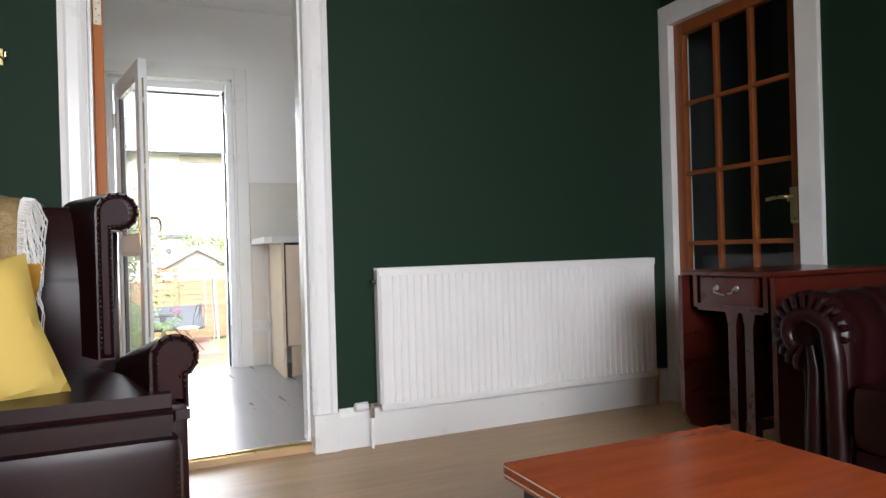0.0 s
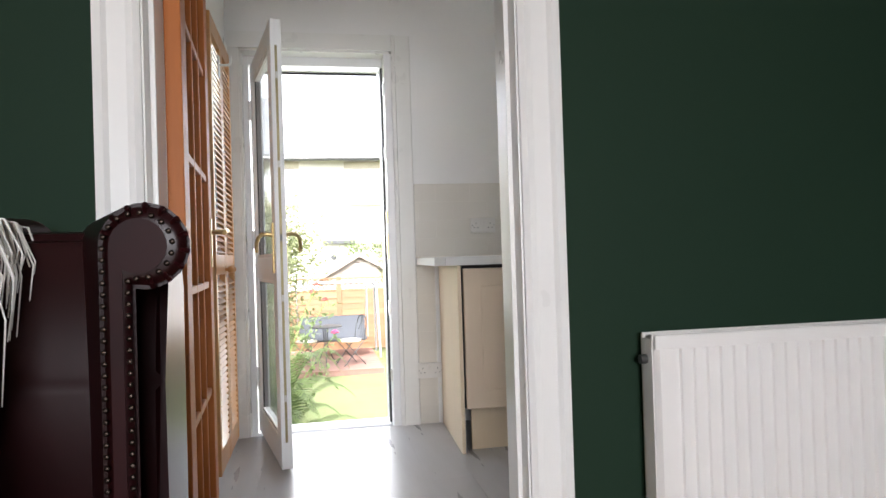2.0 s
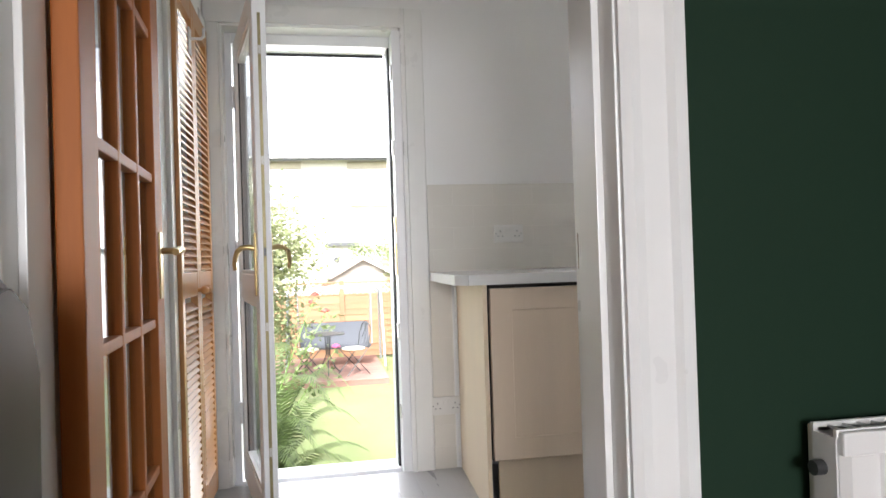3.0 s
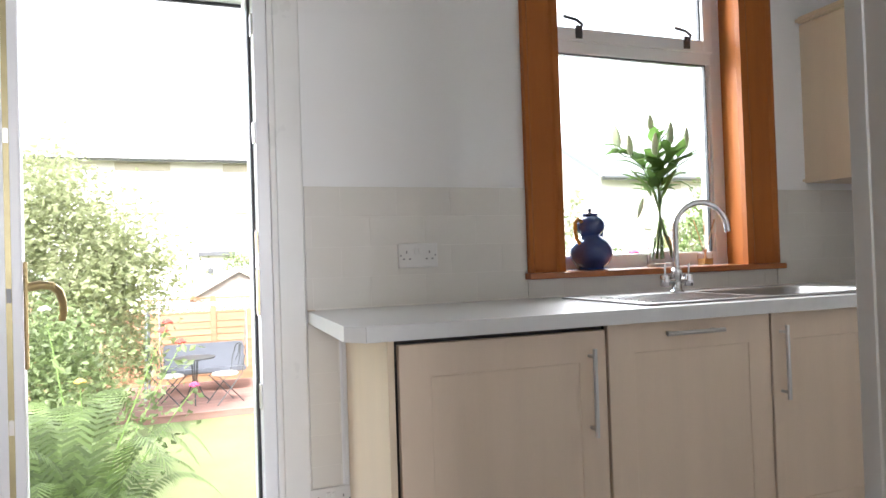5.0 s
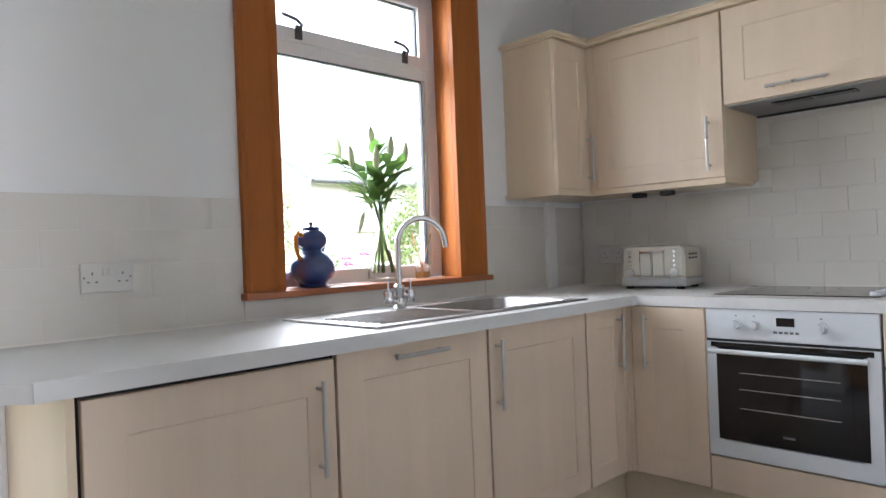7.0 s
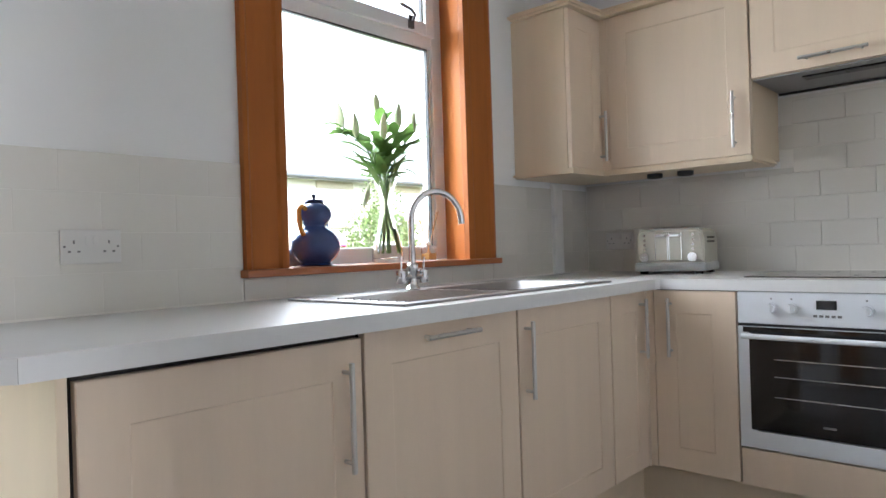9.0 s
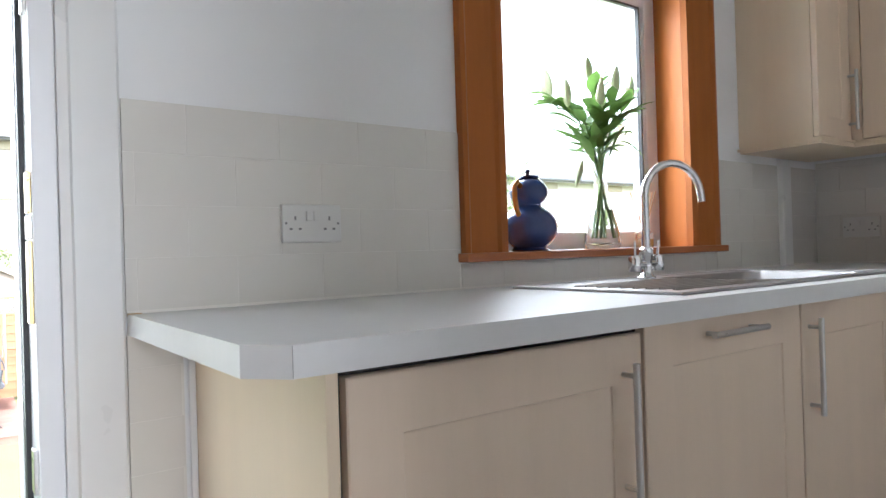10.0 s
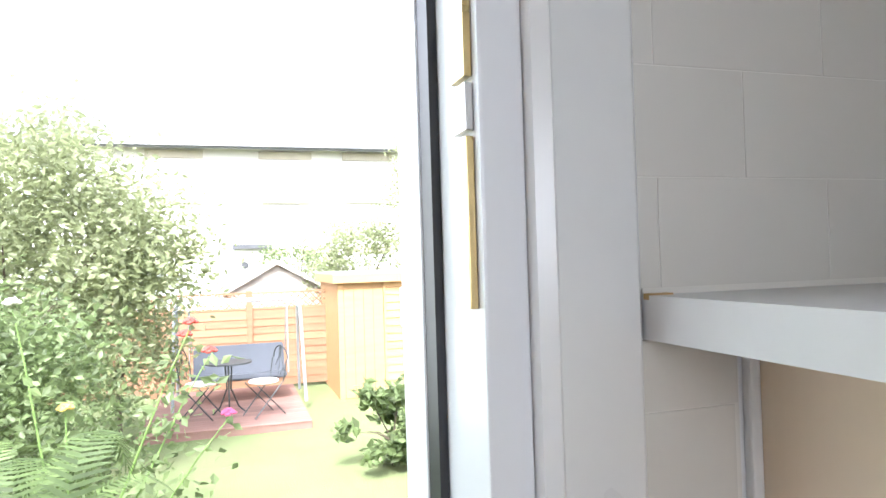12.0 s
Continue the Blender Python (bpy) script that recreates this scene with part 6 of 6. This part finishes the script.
# houses
NETTED = material("net_curtained_window", (0.55, 0.56, 0.56), 0.3, vary=0.05)
def house(m, width, eaves, ridge, depth, label, windows, pane, stacks, storeys=((1.0, 1.3), (3.75, 1.15))):
    h = thing("terraced_house", m, label, "house", "houses beyond the garden")
    wl_ = bmesh.new()
    prism(wl_, [(0, 0), (depth, 0), (depth, eaves), (depth / 2, ridge - .12), (0, eaves)], "x", 0, width)
    part("wall", wl_, RENDER, h)
    rf = bmesh.new()
    prism(rf, [(-.35, eaves - .05), (depth / 2, ridge), (depth + .35, eaves - .05), (depth + .35, eaves + .08), (depth / 2, ridge + .15), (-.35, eaves + .08)], "x", -.3, width + .3)
    roof = part("roof", rf, SLATE, h, "grey slate roof")
    b = bmesh.new()
    tube(b, [(-.2, -.42, eaves - .08), (width + .2, -.42, eaves - .08)], .075, 8)
    part("gutter", b, DARKMETAL, h, "dark gutter")
    for x in windows:
        for z, hh in storeys:
            w = part("window", boxes((x - .6, -.05, z, x + .6, .02, z + hh)), UPVC, h, "white framed window")
            for a, c in ((x - .54, x - .03), (x + .03, x + .54)):
                part("pane", boxes((a, -.06, z + .06, c, -.051, z + hh - .06)), pane, w)
            part("lintel", boxes((x - .75, -.06, z + hh + .04, x + .75, .0, z + hh + .26)), STONE, h, "sandstone lintel")
            part("sill", boxes((x - .7, -.1, z - .12, x + .7, .0, z)), STONE, h)
    for x in stacks:
        cs = part("chimney", boxes((x - .6, depth / 2 - .35, ridge - .3, x + .6, depth / 2 + .35, ridge + 1.0), (x - .66, depth / 2 - .41, ridge + .86, x + .66, depth / 2 + .41, ridge + 1.0)), STONE, roof, "stone chimney")
        for k in (-.3, .3):
            b = bmesh.new()
            lathe(b, [(.13, 0), (.11, .2), (.12, .4), (.14, .42)], (x + k, depth / 2, ridge + 1.0), 12)
            part("chimney_pot", b, CLAY, roof, "", True)
    sl_ = (ridge + .07 - eaves) / (depth / 2 + .35)
    for x in windows[::2]:
        b = boxes((-.45, -.02, 0, .45, .9, .06), (-.38, .05, .06, .38, .83, .075))
        o = part("rooflight", b, NETTED, roof, "pale rooflight")
        o.matrix_basis = Matrix.Translation((x + .4, 1.5, eaves + .09 + sl_ * 1.85)) @ Matrix.Rotation(math.atan(sl_), 4, "X")
    return h


house(pose(-15, 24.5, GZ), 25.0, 5.49, 8.3, 8.0, "cream roughcast terraced house with a slate roof and dark gutter", [2, 5, 8, 11, 14, 17.0, 19.4, 22.5], NETTED, (3.0,), ((1.0, 1.3), (3.98, 1.1)))
house(pose(12.2, 20.6, GZ), 18.0, 4.6, 6.5, 7.0, "cream roughcast house with a slate roof across the gardens", [2.2, 5.4, 9.0, 12.5], NETTED, (14.0,), ((1.0, 1.3), (3.1, 1.1)))
ext = thing("rear_extension", pose(.53, 23.0, GZ), "dark-roofed low rear extension of the terraced house", "extension")
part("wall", boxes((0, 0, 0, .9, 1.45, 2.52)), RENDER, ext)
part("roof", boxes((-.06, -.15, 2.521, .95, 1.48, 2.64)), DARKMETAL, ext, "dark flat roof")
part("vent", (lambda b: (tube(b, [(.25, -.01, 2.1), (.25, -.05, 2.1)], .09, 14), b)[1])(bmesh.new()), DARKMETAL, ext, "round dark vent")

# planting seen through the kitchen window
def window_shrub(name, at, top, spread, mat, label, cat, petals=None, seed=5):
    r = np.random.default_rng(seed)
    b = thing(name, pose(at[0], at[1], GZ), label, cat)
    bm = bmesh.new()
    for k in range(5):
        a = k * 1.26
        tube(bm, [(0, 0, 0), (spread * .3 * math.cos(a), spread * .3 * math.sin(a), top * .5), (spread * .5 * math.cos(a), spread * .5 * math.sin(a), top * .85)], .016, 6, .005)
    part("stems", bm, BARK, b, "", True)
    q = r.normal(size=(900, 3))
    q /= np.linalg.norm(q, axis=1)[:, None]
    q *= r.uniform(.35, 1.0, (900, 1)) ** .5
    wide = spread * (1 - .55 * (q[:, 2] + 1) / 2) if petals is None else np.full(900, spread)
    pts = np.stack([q[:, 0] * wide, q[:, 1] * wide, top * .58 + q[:, 2] * top * .42], 1)
    o = new("leaves", leaf_mesh("leaves", mat, pts, .08, .6))
    o.parent = b
    if petals:
        for k in range(5):
            bm = bmesh.new()
            p = Vector((r.uniform(-.7, .7) * spread, -spread * .85, top * r.uniform(.72, .98)))
            for j in range(14):
                a, w = j * 2.4, .2 + .8 * j / 14
                ball(bm, p + Vector((math.cos(a) * .05 * w, math.sin(a) * .05 * w, .04 * (1.1 - w))), .028, 1, 1, .6, 6, 4)
            part("bloom", bm, petals, b, "pink rose bloom", True)


window_shrub("flowering_shrub", (4.97, 9.4), 2.31, .38, LEAF, "low shrub with pink rose blooms", "shrub", PINKROSE)
window_shrub("conifer", (7.87, 11.5), 3.07, .48, FERN, "small dark green upright conifer", "conifer", None, 6)
window_shrub("garden_shrub", (6.01, 12.0), 3.29, .5, LEAF_B, "tall yellow-green garden shrub", "shrub", None, 7)


# ---------- pieces of floors and walls, last ----------
tw, thh, tg = .2, .1037, .0014
TILES = {}


def tile_at(parent, m, w, h, round_=.0005):
    key = (round(w, 3), round(h, 3), round_)
    if key not in TILES:
        TILES[key] = mesh_of("tile", boxes((0, -.0062, 0, w, 0, h), bevel=round_), TILE)
    piece("tile", TILES[key], parent, m)


def tiling(parent, u0, u1, z0, z1, place, offset=0.0):
    """Brick-bonded tiles over a strip from u0 to u1 along a wall."""
    z, k = z0, 0
    while z < z1 - .01:
        h = min(thh, z1 - z) - tg
        u = u0 - ((k % 2) * tw / 2 + offset) % tw
        while u < u1 - .004:
            a, b = max(u, u0), min(u + tw, u1)
            if b - a > .012:
                tile_at(parent, place(a, z), b - a - tg, h)
            u += tw
        z += thh
        k += 1


T0 = .9405
def on_back(u, z):
    return pose(u, BW - .0005, z)


def on_side(u, z):
    return pose(RW - .0005, u, z, 0, 0, -90)


part("grout_bed", boxes((BR + .12, BW - .0060, T0, WL - CW - .002, BW - .0004, T0 + 4 * thh - .002), (WR + CW + .002, BW - .0060, T0, RW - .006, BW - .0004, T0 + 4 * thh - .002),
                         (WL - CW, BW - .0060, T0, WR + CW, BW - .0004, WB - .028), (BR + .12, BW - .0060, 0, .879, BW - .0004, WZ - .042)), GROUT, wall_back)
part("grout_bed", boxes((RW - .0042, 3.03, T0, RW - .0004, BW - .006, UZ0 - .03), (RW - .0042, 3.565, UZ0 - .03, RW - .0004, 4.165, 1.68)), GROUT, wall_oven)
tiling(wall_back, BR + .12, WL - CW - .002, T0, T0 + 4 * thh, on_back, .178)
tiling(wall_back, WR + CW + .002, RW - .008, T0, T0 + 4 * thh, on_back, .03)
tiling(wall_back, WL - CW, WR + CW, T0, WB - .026, on_back, .05)
tiling(wall_back, BR + .12, .879, .0, WZ - .042, on_back)
# the oven wall is laid from the corner towards the room
z, k = T0, 0
while z < 1.69:
    u = BW - .008 + ((k % 2) * tw / 2)
    while u > 3.05:
        a, b = min(u, BW - .008), max(u - tw, 3.03)
        hi = 1.685 if 3.565 < (a + b) / 2 < 4.165 else UZ0 - .03
        if a - b > .012 and z + .02 < hi:
            tile_at(wall_oven, on_side(a, z), a - b - tg - .0006, min(thh, hi - z) - tg - .0006, .0016)
        u -= tw
    z += thh
    k += 1

# living room planks along x, kitchen planks along y
fl_l, fl_k = bpy.data.objects["floor_living"], bpy.data.objects["floor_kitchen"]
prng = random.Random(21)
ends = {}


def plank(parent, mat, x0, y0, x1, y1, z0):
    key = (mat.name, round(x1 - x0, 2), round(y1 - y0, 3))
    if key not in ends:
        ends[key] = mesh_of("plank", boxes((0, 0, z0, x1 - x0 - .0002, y1 - y0 - .0002, 0), bevel=.0003), mat)
    piece("plank", ends[key], parent, pose(x0, y0, FZ if parent is fl_l else 0))


y = LY0
while y < GW + .015:
    y1 = min(y + .19, GW + .021)
    x = LX0 - prng.choice((0, .3, .6, .9))
    while x < LX1:
        a, b = max(x, LX0), min(x + 1.2, LX1)
        if b - a > .05:
            plank(fl_l, OAK, a, y, b, y1, -.0115)
        x += 1.2
    y = y1
x = LW
while x < RW:
    x1 = min(x + .18, RW)
    y = GW + .09 - prng.choice((0, .3, .6))
    while y < BW:
        a, b = max(y, GW + .09), min(y + 1.2, BW)
        if b - a > .05:
            plank(fl_k, VINYL, x, a, x1, b, -.0055)
        y += 1.2
    x = x1
